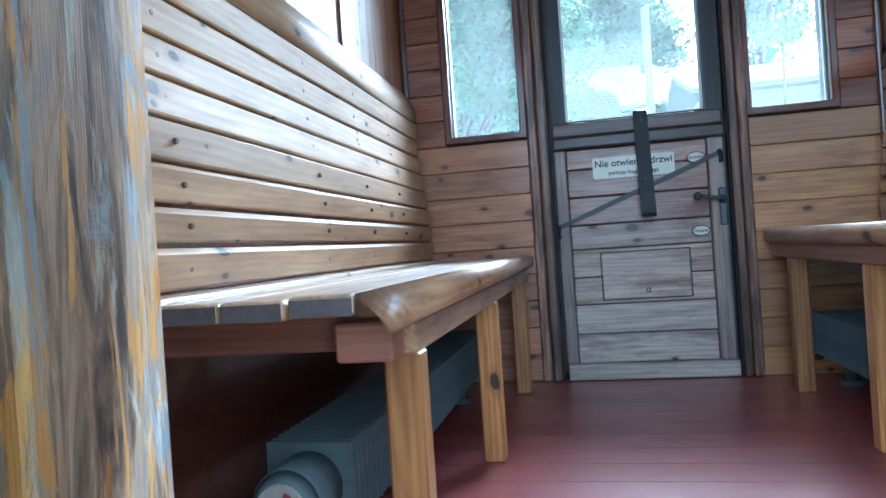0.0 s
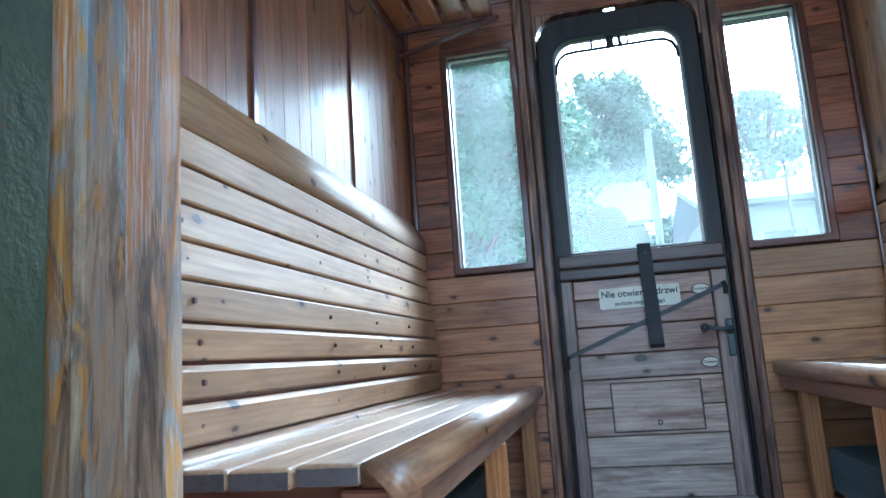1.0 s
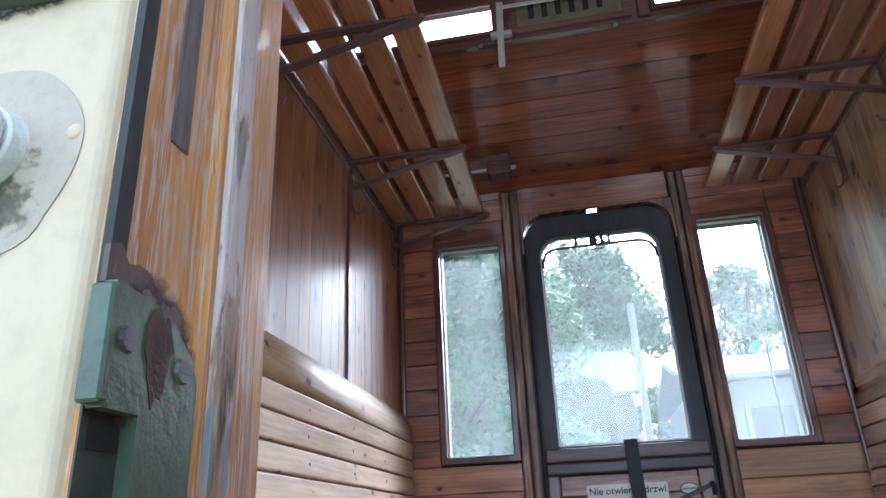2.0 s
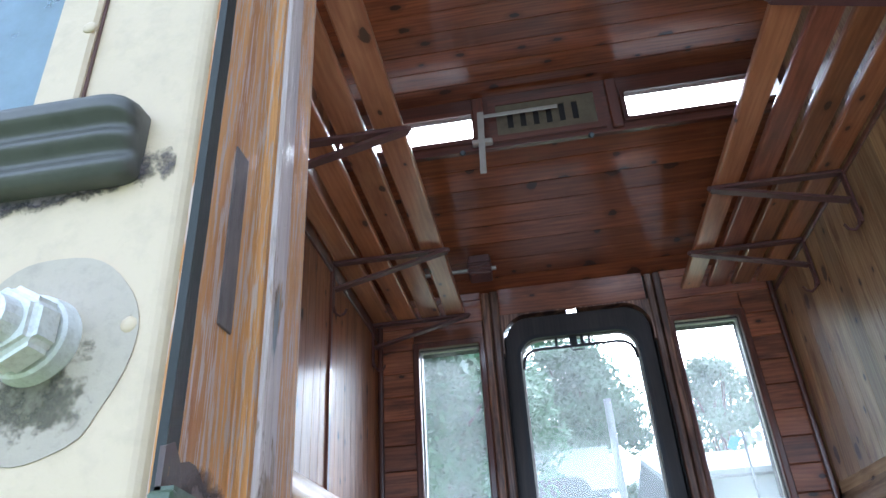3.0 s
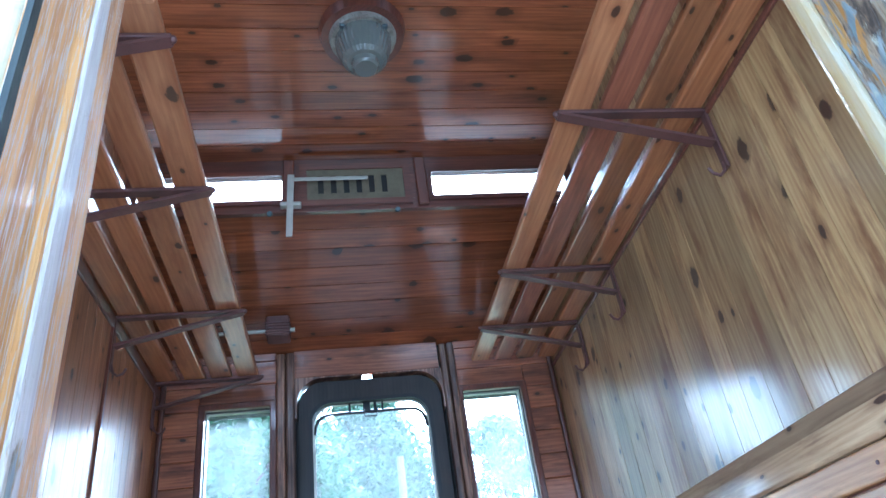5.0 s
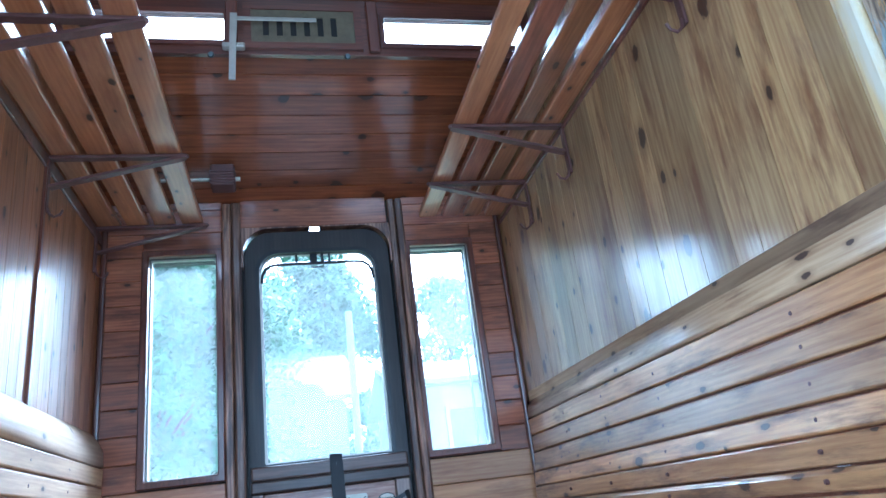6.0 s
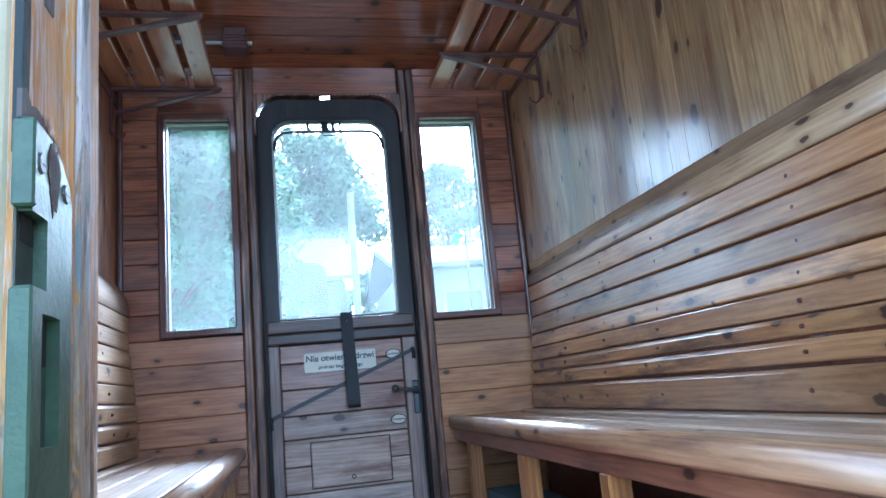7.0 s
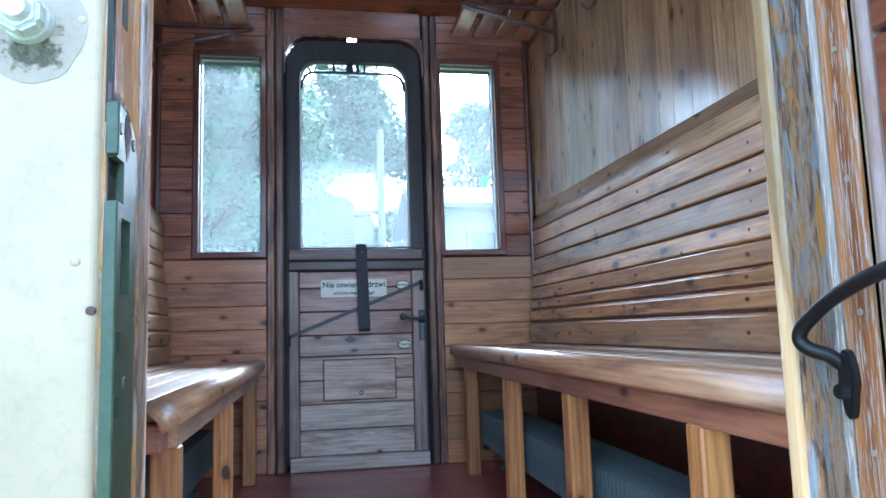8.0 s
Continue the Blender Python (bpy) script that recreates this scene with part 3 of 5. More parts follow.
def far_window(name, w0, w1):
    bm = bmesh.new()
    bm_ring(bm, arch(w0 - FRW, w1 + FRW, WZ0 - FRW, WZ1 + FRW, 0.004, 0.004, YF - 0.012, 2), arch(w0, w1, WZ0, WZ1, 0.006, 0.006, YF - 0.012, 2), (0, 0.026, 0))
    bmesh.ops.bevel(bm, geom=[e for e in bm.edges if all(abs(v.co.y - (YF - 0.012)) < 1e-5 for v in e.verts) and len(e.link_faces) == 2 and e.calc_face_angle() > 0.5], offset=0.004, segments=1, affect="EDGES")
    win = structure(name, bm, dark_trim, "tall narrow fixed carriage window in dark red frame", "window")
    bm = bmesh.new()
    bm_ring(bm, arch(w0 - 0.004, w1 + 0.004, WZ0 - 0.004, WZ1 + 0.004, 0.004, 0.004, YF + 0.03, 2), arch(w0 + 0.005, w1 - 0.005, WZ0 + 0.005, WZ1 - 0.005, 0.01, 0.01, YF + 0.03, 2), (0, 0.02, 0))
    part("window_frame", bm, steel, win, "pale inner glazing bead")
    bm = bmesh.new()
    bm_box(bm, (w0 - 0.002, YF + 0.036, WZ0 - 0.002), (w1 + 0.002, YF + 0.040, WZ1 + 0.002))
    pane = part("pane", bm, window_glass, win, "slightly misted clear glass pane")
    pane.visible_shadow = False
    return win


far_window("window_1", WL0, WL1)
far_window("window_2", WR0, WR1)

# door posts of the far door
bm = bmesh.new()
for x0, x1, s in ((PL, DL - 0.004, 1), (DR + 0.004, PR, -1)):
    w = x1 - x0
    bm_box(bm, (x0, YF - 0.014, 0.0), (x0 + 0.47 * w, Y0 + 0.02, 1.985), 0.007)
    bm_box(bm, (x0 + 0.47 * w + 0.002, YF - 0.022, 0.0), (x1, Y0 + 0.04, 1.985), 0.009)
structure("trim_door", bm, post_wood, "worn grooved wooden door posts", "door frame")

# ceiling: sloping sides, clerestory and its top, in lying boards
def roof_z(yv):
    """Height of the sloping lower ceiling."""
    s = (YF - yv) / (YF - CY)
    return ZW + (CZ0 - ZW) * (s ** 0.85 if s > 0 else 0)


def top_z(yv):
    mid = 0.5 * (CY + CN)
    s = (yv - mid) / (0.5 * (CY - CN))
    return CZ1 + 0.003 * (1 - s * s)


bm = bmesh.new()
def ceiling_run(y0, y1, height, step):
    n = max(1, round((y1 - y0) / step))
    for k in range(n):
        a, b = y0 + (y1 - y0) * k / n, y0 + (y1 - y0) * (k + 1) / n
        za, zb = height(a), height(b)
        d = Vector((0, b - a, zb - za)).normalized()
        up = Vector((1, 0, 0)).cross(d)
        g = 0.0016
        q0, q1 = Vector((XL - 0.02, a, za)) + d * g, Vector((XL - 0.02, b, zb)) - d * g
        prof = [q0 + up * 0.018, q0, q1, q1 + up * 0.018]
        bm_prism(bm, prof, (XR - XL + 0.04, 0, 0))


NEAR_MID = CY + CN
ceiling_run(CY + 0.0, YF + 0.016, roof_z, 0.098)
ceiling_run(CN, CY, top_z, 0.087)
ceiling_run(YN - 0.01, CN, lambda yv: roof_z(NEAR_MID - yv) if NEAR_MID - yv < YF else ZW, 0.098)
tagged(to_object("ceiling", bm, pine_ceiling), "varnished red-brown knotty pine board ceiling", "ceiling", "", "structure")
# outer roof skin, closed above
bm = bmesh.new()
bm_box(bm, (XL - 0.1, CN - 0.06, CZ1 + 0.026), (XR + 0.1, CY + 0.10, CZ1 + 0.09))
prof = [(XL - 0.1, CY + 0.016, CZ0 + 0.03), (XL - 0.1, YF + 0.2, ZW + 0.02), (XL - 0.1, YF + 0.2, ZW + 0.06), (XL - 0.1, CY + 0.016, CZ0 + 0.05)]
bm_prism(bm, prof, (XR - XL + 0.2, 0, 0))
prof = [(p[0], NEAR_MID - p[1], p[2]) for p in prof]
bm_prism(bm, prof, (XR - XL + 0.2, 0, 0))
for x0 in (XL - 0.1, XR + 0.04):
    bm_box(bm, (x0, CN - 0.05, CZ0 - 0.3), (x0 + 0.06, CY + 0.06, CZ1 + 0.06))
structure("roof", bm, sill_paint, "grey painted carriage roof skin", "roof")

# clerestory sides with windows
CWIN = ((-0.66, -0.172, 2.242, 2.352), (0.372, 0.885, 2.242, 2.352))
VX0, VX1, VZ0, VZ1 = -0.090, 0.272, 2.228, 2.385
def clerestory(name, yv, out):
    bm = bmesh.new()
    y0, y1 = sorted((yv, yv + out * 0.022))
    bm_box(bm, (XL - 0.02, y0, CZ0 - 0.01), (XR + 0.02, y1, CWIN[0][2]), 0.002)
    bm_box(bm, (XL - 0.02, y0, CWIN[0][3]), (XR + 0.02, y1, CZ1 + 0.004), 0.002)
    for a, b in ((XL - 0.02, CWIN[0][0]), (CWIN[0][1], CWIN[1][0]), (CWIN[1][1], XR + 0.02)):
        bm_box(bm, (a, y0, CWIN[0][2] - 0.001), (b, y1, CWIN[0][3] + 0.001), 0.0)
    side = structure(name, bm, dark_trim_x, "dark red wooden clerestory side", "wall")
    bm = bmesh.new()
    for a, b in ((-0.168, -0.128), (0.312, 0.352)):
        f0, f1 = sorted((yv - out * 0.016, yv - out * 0.001))
        bm_box(bm, (a, f0, CZ0), (b, f1, CZ1 - 0.01), 0.004)
    part("mullion", bm, dark_trim, side)
    return side


clerestory("wall_clerestory_far", CY, 1)
clerestory("wall_clerestory_near", CN, -1)
for n, (a, b, z0, z1) in enumerate(CWIN):
    for tag, yv, s in ((3, CY, 1), (5, CN, -1)):
        bm = bmesh.new()
        f = sorted((yv - s * 0.012, yv - s * 0.001))
        bm_ring(bm, arch(a - 0.016, b + 0.016, z0 - 0.018, z1 + 0.018, 0.003, 0.003, f[0], 2), arch(a, b, z0, z1, 0.006, 0.006, f[0], 2), (0, f[1] - f[0], 0))
        win = structure("window_%d" % (tag + n), bm, dark_trim_x, "narrow clerestory window in dark red frame", "window")
        bm = bmesh.new()
        yy = yv + s * 0.012
        bm_box(bm, (a - 0.003, yy - 0.0015, z0 - 0.003), (b + 0.003, yy + 0.0015, z1 + 0.003))
        part("pane", bm, sky_glass, win, "milky glass pane").visible_shadow = False

# near wall with the open doorway
ZH = 1.872
bm = bmesh.new()
for lo, hi in (((-0.85, YO + 0.010, -0.12), (-0.53, YN - 0.012, 2.05)), ((-0.53, YO + 0.010, -0.12), (-0.245, YN - 0.012, WZ0)), ((-0.53, YO + 0.010, WZ1), (-0.245, YN - 0.012, 2.05)),
               ((DR + 0.05, YO + 0.010, -0.12), (WR0, YN - 0.012, 2.05)), ((WR0, YO + 0.010, -0.12), (WR1, YN - 0.012, WZ0)), ((WR0, YO + 0.010, WZ1), (WR1, YN - 0.012, 2.05)), ((WR1, YO + 0.010, -0.12), (1.1, YN - 0.012, 2.05)), ((-0.245, YO + 0.010, ZH + 0.03), (DR + 0.05, YN - 0.012, 2.05)), ((-0.245, YO + 0.010, -0.12), (DR + 0.05, YN - 0.012, -0.005))):
    bm_box(bm, lo, hi)
wall_south = structure("wall_south", bm, dark_void, "near side wall of the carriage with open doorway", "wall")
# inner lining of the near wall
for bx0, bx1 in ((XL, DL - 0.065), (DR + 0.065, XR)):
    z = 0.0
    while z < 1.98:
        z2 = min(z + 0.098, 1.98)
        spans = [(bx0, bx1)]
        if z2 > WZ0 + 0.004 and z < WZ1 - 0.004:
            spans = [(bx0, -0.53), (-0.245, bx1)] if bx0 < 0 else [(bx0, WR0), (WR1, bx1)]
        for a, b in spans:
            if b - a > 0.006:
                box_part("plank", (a + 0.001, YN - 0.012, z + 0.001), (b - 0.001, YN, z2 - 0.001), pine_end, wall_south, 0.003)
        z += 0.098

# ---- doorway: posts, outer skin, strike plate, bolt, sill ----
def post(name, x, s, label):
    """Door post; s = -1 stands left of the opening."""
    bm = bmesh.new()
    x += 0.006 if s > 0 else 0.0
    prof = [(x + s * 0.002, YO + 0.002), (x, YO + 0.004), (x, YO + 0.050), (x - s * 0.001, YO + 0.055), (x - s * 0.004, YO + 0.060), (x - s * 0.005, YO + 0.085),
            (x - s * 0.004, YN - 0.030), (x - s * 0.001, YN - 0.010), (x + s * 0.006, YN - 0.001), (x + s * 0.064, YN - 0.001), (x + s * 0.064, YO + 0.002)]
    bm_prism(bm, [(px, py, -0.02) for px, py in prof], (0, 0, ZH + 0.05))
    return tagged(to_object(name, bm, jamb_wood if s < 0 else jamb_wood_east), label, "door frame", "", "structure")


post_w = post("door_post_west", DL, -1, "worn oak door post with flaking ochre and grey varnish")
post_e = post("door_post_east", DR, 1, "worn oak door post with flaking ochre varnish")
bm = bmesh.new()
bm_box(bm, (DL - 0.06, YO + 0.004, ZH), (DR + 0.06, YN - 0.002, ZH + 0.05), 0.004)
structure("door_head", bm, dark_trim_x, "dark wooden head of the doorway", "door frame")
# dark plugged mortise in the post
bm = bmesh.new()
bm_box(bm, (DL - 0.004, 0.2085, 0.803), (DL + 0.0008, 0.2215, 0.893), 0.0006)
part("mortise_plug", bm, paint("grey end grain", (0.15, 0.125, 0.12), 0.6, (0.04, 0.03, 0.03), 0.6, 30.0, 0, 0.6, stretch=(1, 6, 1)), post_w, "grey-brown plugged mortise")
box_part("bead", (DL - 0.002, YO + 0.062, 0.0), (DL + 0.0062, YO + 0.086, ZH), bead_wood, post_w, 0.004, "greyed worn bead with painted sky sheen")
# strips of the right post: rubbed inner edge, flaking face, grey ridge, browner outer face
box_part("inner_edge", (DR - 0.0045, YN - 0.024, 0.0), (DR + 0.010, YN + 0.0015, ZH), edge_wood, post_e, 0.009, "rubbed yellow rounded edge")
box_part("flaked_face", (DR - 0.0022, 0.2325, 0.0), (DR + 0.004, YN - 0.0245, ZH), jamb_wood_flaked, post_e, 0.0015, "flaking brown and blue-grey face")
box_part("bead", (DR - 0.0065, 0.2215, 0.0), (DR + 0.004, 0.2318, ZH), ridge_wood, post_e, 0.004, "greyed worn ridge")
box_part("outer_face", (DR - 0.0018, YO + 0.004, 0.0), (DR + 0.004, 0.2210, ZH), jamb_wood_east, post_e, 0.0015, "orange-brown varnished face")
for zz in (0.335, 0.452, 0.570, 0.687, 0.805, 0.922, 1.04, 1.16):
    bm = bmesh.new()
    bm_cyl(bm, (DR - 0.0032, 0.2005, zz), (DR + 0.002, 0.2005, zz), 0.0028, 0.0036, n=10)
    part("nail", bm, steel, post_e)

# cream outer sheets, left with a window opening above the sill
EW0, EW1, EZ0, EZ1 = -0.54, -0.247, 0.903, 1.76
bm = bmesh.new()
SY0, SY1 = YO - 0.002, YO + 0.0075
for lo, hi in (((-1.1, -0.25), (EW0, 2.02)), ((EW0, -0.25), (EW1, EZ0)), ((EW0, EZ1), (EW1, 2.02))):
    bm_box(bm, (lo[0], SY0, lo[1]), (hi[0], SY1, hi[1]))
XE = DL - 0.0038
bm_prism(bm, [(EW1, SY0, -0.25)] + [(XE - 0.008 + 0.008 * math.sin(radians(a)), SY0 + 0.008 - 0.008 * math.cos(radians(a)), -0.25) for a in range(0, 91, 15)] + [(XE, SY1, -0.25), (EW1, SY1, -0.25)], (0, 0, 2.27))
cladding_w = structure("cladding_west", bm, cream, "chipped cream painted sheet side of the carriage", "carriage side")
bm = bmesh.new()
for lo, hi in (((DR + 0.006, -0.25), (WR0, 2.02)), ((WR0, -0.25), (WR1, EZ0)), ((WR0, EZ1), (WR1, 2.02)), ((WR1, -0.25), (1.3, 2.02))):
    bm_box(bm, (lo[0], SY0, lo[1]), (hi[0], SY1, hi[1]))
bm_box(bm, (DL - 0.0035, SY0, ZH + 0.01), (DR + 0.0055, SY1, 2.02))
structure("cladding_east", bm, cream, "cream painted sheet side of the carriage", "carriage side")
# rubber edge between sheet and post
bm = bmesh.new()
rim = [(SY1 + 0.0016 - 0.0014 * min(1.0, abs(z - 0.80) / 0.42) + 0.0012 * noise.noise((z * 23, 0, 0)), z) for z in [0.72 + 0.03 * k for k in range(38)]]
bm_prism(bm, [(DL - 0.003, SY0 + 0.0025, 0.72)] + [(DL - 0.003, yy, z) for yy, z in rim] + [(DL - 0.003, SY0 + 0.0025, 1.83)], (0.0036, 0, 0))
part("edge_strip", bm, paint("black-green edge paint", (0.014, 0.019, 0.017), 0.6, (0.055, 0.06, 0.05), 0.5, 40.0, 0.0, 0.5, (0.13, 0.075, 0.05), 0.70, (1, 1, 0.3)), cladding_w, "black-green weathered edge strip")
box_part("seam", (EW1 + 0.0095, SY0 - 0.0012, EZ0 - 0.01), (EW1 + 0.0112, SY0 + 0.001, EZ1), iron_brown, cladding_w, 0.0, "rusty seam")
box_part("window_strip", (EW1 - 0.012, SY0 - 0.004, EZ0 - 0.01), (EW1 + 0.010, SY0 + 0.001, EZ1), cream, cladding_w, 0.0016, "cream strip beside window")
for px, pz in ((-0.2395, 0.950), (-0.2395, 1.06), (-0.2395, 1.18), (-0.194, 0.793), (-0.194, 0.985), (-0.194, 0.62), (-0.194, 1.17)):
    bm = bmesh.new()
    bmesh.ops.create_uvsphere(bm, u_segments=12, v_segments=6, radius=0.0036, matrix=Matrix.Translation((px, SY0 - (0.004 if px < -0.22 else 0.0), pz)) @ Matrix.Diagonal((1, 0.35, 1, 1)))
    part("rivet", bm, cream, cladding_w, smooth=True)
bm = bmesh.new()
bm_cyl(bm, (-0.1835, SY0 - 0.0008, 0.586), (-0.1835, SY0 + 0.003, 0.586), 0.0032, n=9)
part("rust_hole", bm, iron_brown, cladding_w, "rusty hole in the paint")
out_win = thing("carriage_window", (-0.43, YO, 0.912), "carriage side window with sky sheen painted on glass, over olive sill", "window", "", "structure")
bm = bmesh.new()
bm_box(bm, (EW0 - 0.01, YO + 0.002, EZ0 - 0.01), (EW1 + 0.004, YO + 0.005, EZ1 + 0.01))
part("pane", bm, side_glass, out_win, "dark reflecting glass").visible_shadow = False
bm = bmesh.new()
prof = [(0.0, 0.8945), (-0.012, 0.8940), (-0.0175, 0.8915), (-0.0185, 0.8885)]
for k in range(1, 25):
    w = k / 24
    prof.append((-0.0172 + 0.0085 * w - 0.0022 * math.sin(2.5 * 2 * math.pi * w) * (1 - 0.3 * w), 0.8880 - 0.030 * w))
prof += [(-0.0070, 0.8565), (0.0, 0.8560)]
rows = []
for x, out, tall in ((-0.66, 1, 1), (-0.214, 1, 1), (-0.2085, 0.97, 0.98), (-0.2045, 0.88, 0.94), (-0.2020, 0.70, 0.86), (-0.2010, 0.45, 0.76)):
    rows.append([bm.verts.new((x, SY0 + p * out, 0.875 + (z - 0.875) * tall)) for p, z in prof])
for r0, r1 in zip(rows, rows[1:]):
    for k in range(len(prof) - 1):
        bm.faces.new((r0[k], r0[k + 1], r1[k + 1], r1[k]))
bm.faces.new(rows[-1])
bm.faces.new(rows[0][::-1])
bmesh.ops.recalc_face_normals(bm, faces=bm.faces[:])
part("window_sill", bm, sill_paint, out_win, "moulded olive-grey painted sill", True)
# dirt run beneath the sill, swelling round its broken end
bm = bmesh.new()
bm_prism(bm, [(-0.52, SY0 - 0.0009, 0.842), (-0.186, SY0 - 0.0009, 0.842), (-0.186, SY0 - 0.0009, 0.888), (-0.52, SY0 - 0.0009, 0.888)], (0, 0.0005, 0))
part("dirt_run", bm, soft_stain("sill dirt", (0.03, 0.026, 0.026), (0.16, 0.13, 0.12), (-0.345, SY0, 0.864), (0.165, 0.05, 0.0185), 170.0, 4.0), out_win, "black dirt run around sill")
bm = bmesh.new()
bm_box(bm, (WR0 - 0.004, YO + 0.002, EZ0 - 0.01), (WR1 + 0.004, YO + 0.005, EZ1 + 0.01))
pane = structure("window_7", bm, side_glass, "carriage side window glass beside the doorway", "window")
pane.visible_shadow = False

# white hex bolt on a patch of bare filler
bolt = thing("hex_bolt", (-0.229, SY0, 0.790), "white painted hexagonal bolt on a worn cream panel", "bolt")
bm = bmesh.new()
pts = [(-0.228 + (0.037 + 0.003 * noise.noise((2.2 * math.cos(a), 2.2 * math.sin(a), 0.3))) * math.cos(a), SY0 - 0.0005, 0.786 + (0.040 + 0.004 * noise.noise((1.5 * math.cos(a), 1.5 * math.sin(a), 1.3))) * math.sin(a)) for a in [k * math.pi / 24 for k in range(48)]]
bm_prism(bm, pts, (0, 0.0012, 0))
part("filler_patch", bm, primer, bolt, "round grey patch of bare filler")
# grime below the bolt, with its soft shadow painted into the same patch
bm = bmesh.new()
bm_prism(bm, [(-0.226 + 0.036 * math.cos(a), SY0 - 0.0011, 0.781 + 0.038 * math.sin(a)) for a in [k * math.pi / 24 for k in range(48)]], (0, 0.0005, 0))
part("grime", bm, soft_stain("black-green grime with bolt shadow", (0.07, 0.068, 0.045), (0.20, 0.18, 0.125), (-0.226, SY0, 0.773), (0.021, 0.05, 0.021), 110.0, 0.9), bolt, "dark lichen and grime with the bolt's painted shadow")
bm = bmesh.new()
bm_cyl(bm, (-0.229, SY0 + 0.002, 0.790), (-0.229, SY0 - 0.008, 0.790), 0.0178, 0.0160, 24)
bmesh.ops.bevel(bm, geom=bm.edges[:], offset=0.001, segments=1, affect="EDGES")
part("washer", bm, white_bolt, bolt)
bm = bmesh.new()
bm_cyl(bm, (-0.229, SY0 - 0.007, 0.790), (-0.229, SY0 - 0.021, 0.790), 0.0170, 0.0155, 6)
bmesh.ops.bevel(bm, geom=bm.edges[:], offset=0.0028, segments=3, affect="EDGES")
part("nut", bm, white_bolt, bolt)
bm = bmesh.new()
bm_cyl(bm, (-0.229, SY0 - 0.020, 0.790), (-0.229, SY0 - 0.028, 0.790), 0.0095, 0.0080, 16)
part("stud", bm, white_bolt, bolt)

# green strike plate with its openings, on the left post
strike = thing("strike_plate", (DL, 0.215, 0.45), "grey-green painted iron strike plate on door post", "lock plate")
PY0, PY1, PX = 0.1815, 0.2345, DL + 0.006
HOLES = [(0.1815, 0.2000, 0.663, 0.694), (0.1955, 0.2185, 0.598, 0.653), (0.1890, 0.1990, 0.556, 0.571), (0.1890, 0.1990, 0.511, 0.526)]
ys = sorted({PY0, PY1, *[h[0] for h in HOLES], *[h[1] for h in HOLES]})
zs = sorted({0.41, 0.711, *[h[2] for h in HOLES], *[h[3] for h in HOLES]})
bm = bmesh.new()
for ya, yb in zip(ys, ys[1:]):
    for za, zb in zip(zs, zs[1:]):
        cy, cz = (ya + yb) / 2, (za + zb) / 2
        if any(h[0] < cy < h[1] and h[2] < cz < h[3] for h in HOLES):
            continue
        bm_box(bm, (DL - 0.001, ya, za), (PX, yb, zb))
bmesh.ops.remove_doubles(bm, verts=bm.verts[:], dist=1e-5)
part("plate", bm, green_paint, strike)
# recess colour darkened for depth; the dark strips paint shadow at each top
recess_paint = paint("grey-green recess darkened for depth", (0.048, 0.058, 0.048), 0.6, (0.02, 0.02, 0.018), 0.6, 60.0)
for h in HOLES:
    box_part("recess", (DL - 0.0004, h[0] - 0.001, h[2] - 0.001), (DL + 0.0004, h[1] + 0.001, h[3] + 0.001), recess_paint, strike, 0, "grey-green latch opening")
    box_part("recess_shadow", (DL + 0.0002, h[0] + 0.002, h[3] - 0.38 * (h[3] - h[2])), (DL + 0.0008, h[1] - 0.001, h[3]), dark_void, strike, 0, "painted shadow across top of latch opening")
bm = bmesh.new()
bm_prism(bm, [(DL - 0.001, PY0, 0.711), (DL - 0.001, PY1, 0.711), (DL - 0.001, PY1 - 0.004, 0.718), (DL - 0.001, PY1 - 0.016, 0.728), (DL - 0.001, PY1 - 0.030, 0.733), (DL - 0.001, PY0, 0.735)], (0.0068, 0, 0))
part("rounded_top", bm, green_paint, strike)
for za, zb in ((0.41, 0.662), (0.695, 0.733)):
    box_part("lip", (DL - 0.001, PY0 - 0.0045, za), (PX + 0.002, PY0 - 0.0005, zb), green_paint, strike, 0.001)
bm = bmesh.new()
bm_prism(bm, [(PX - 0.0006, 0.2075 + (0.0085 + 0.003 * noise.noise((2 * math.cos(a), 2 * math.sin(a), 3))) * math.cos(a) * (1 if math.sin(a) > 0 else 0.8), 0.716 + (0.015 + 0.009 * noise.noise((2 * math.cos(a), 2 * math.sin(a), 8))) * math.sin(a)) for a in [k * math.pi / 14 for k in range(28)]], (0.0009, 0, 0))
part("rust_patch", bm, paint("rusty bare iron", (0.075, 0.042, 0.032), 0.7, (0.03, 0.022, 0.02), 0.7, 60.0, 0.0, 0.6, (0.22, 0.19, 0.18), 0.64), strike, "rusty patch of lost paint")
bm = bmesh.new()
pts = [(DL - 0.001, PY0, 0.730)] + [(DL - 0.001, PY0 + 0.054 * k / 10, 0.748 - 0.024 * (k / 10) ** 2 + 0.006 * noise.noise((k * 0.7, 1, 0))) for k in range(11)] + [(DL - 0.001, PY1, 0.71)]
bm_prism(bm, pts, (0.0022, 0, 0))
part("bare_patch", bm, paint("bare dark patch", (0.075, 0.06, 0.062), 0.6, (0.2, 0.11, 0.07), 0.6, 30.0, 0, 0.6, (0.25, 0.13, 0.06), 0.66, (1, 1, 0.35)), strike, "dark bare wood around plate")
bm = bmesh.new()
bm_prism(bm, [(DL + 0.0012, 0.172, 0.690), (DL + 0.0012, 0.243, 0.690), (DL + 0.0012, 0.243, 0.775), (DL + 0.0012, 0.172, 0.775)], (0.0008, 0, 0))
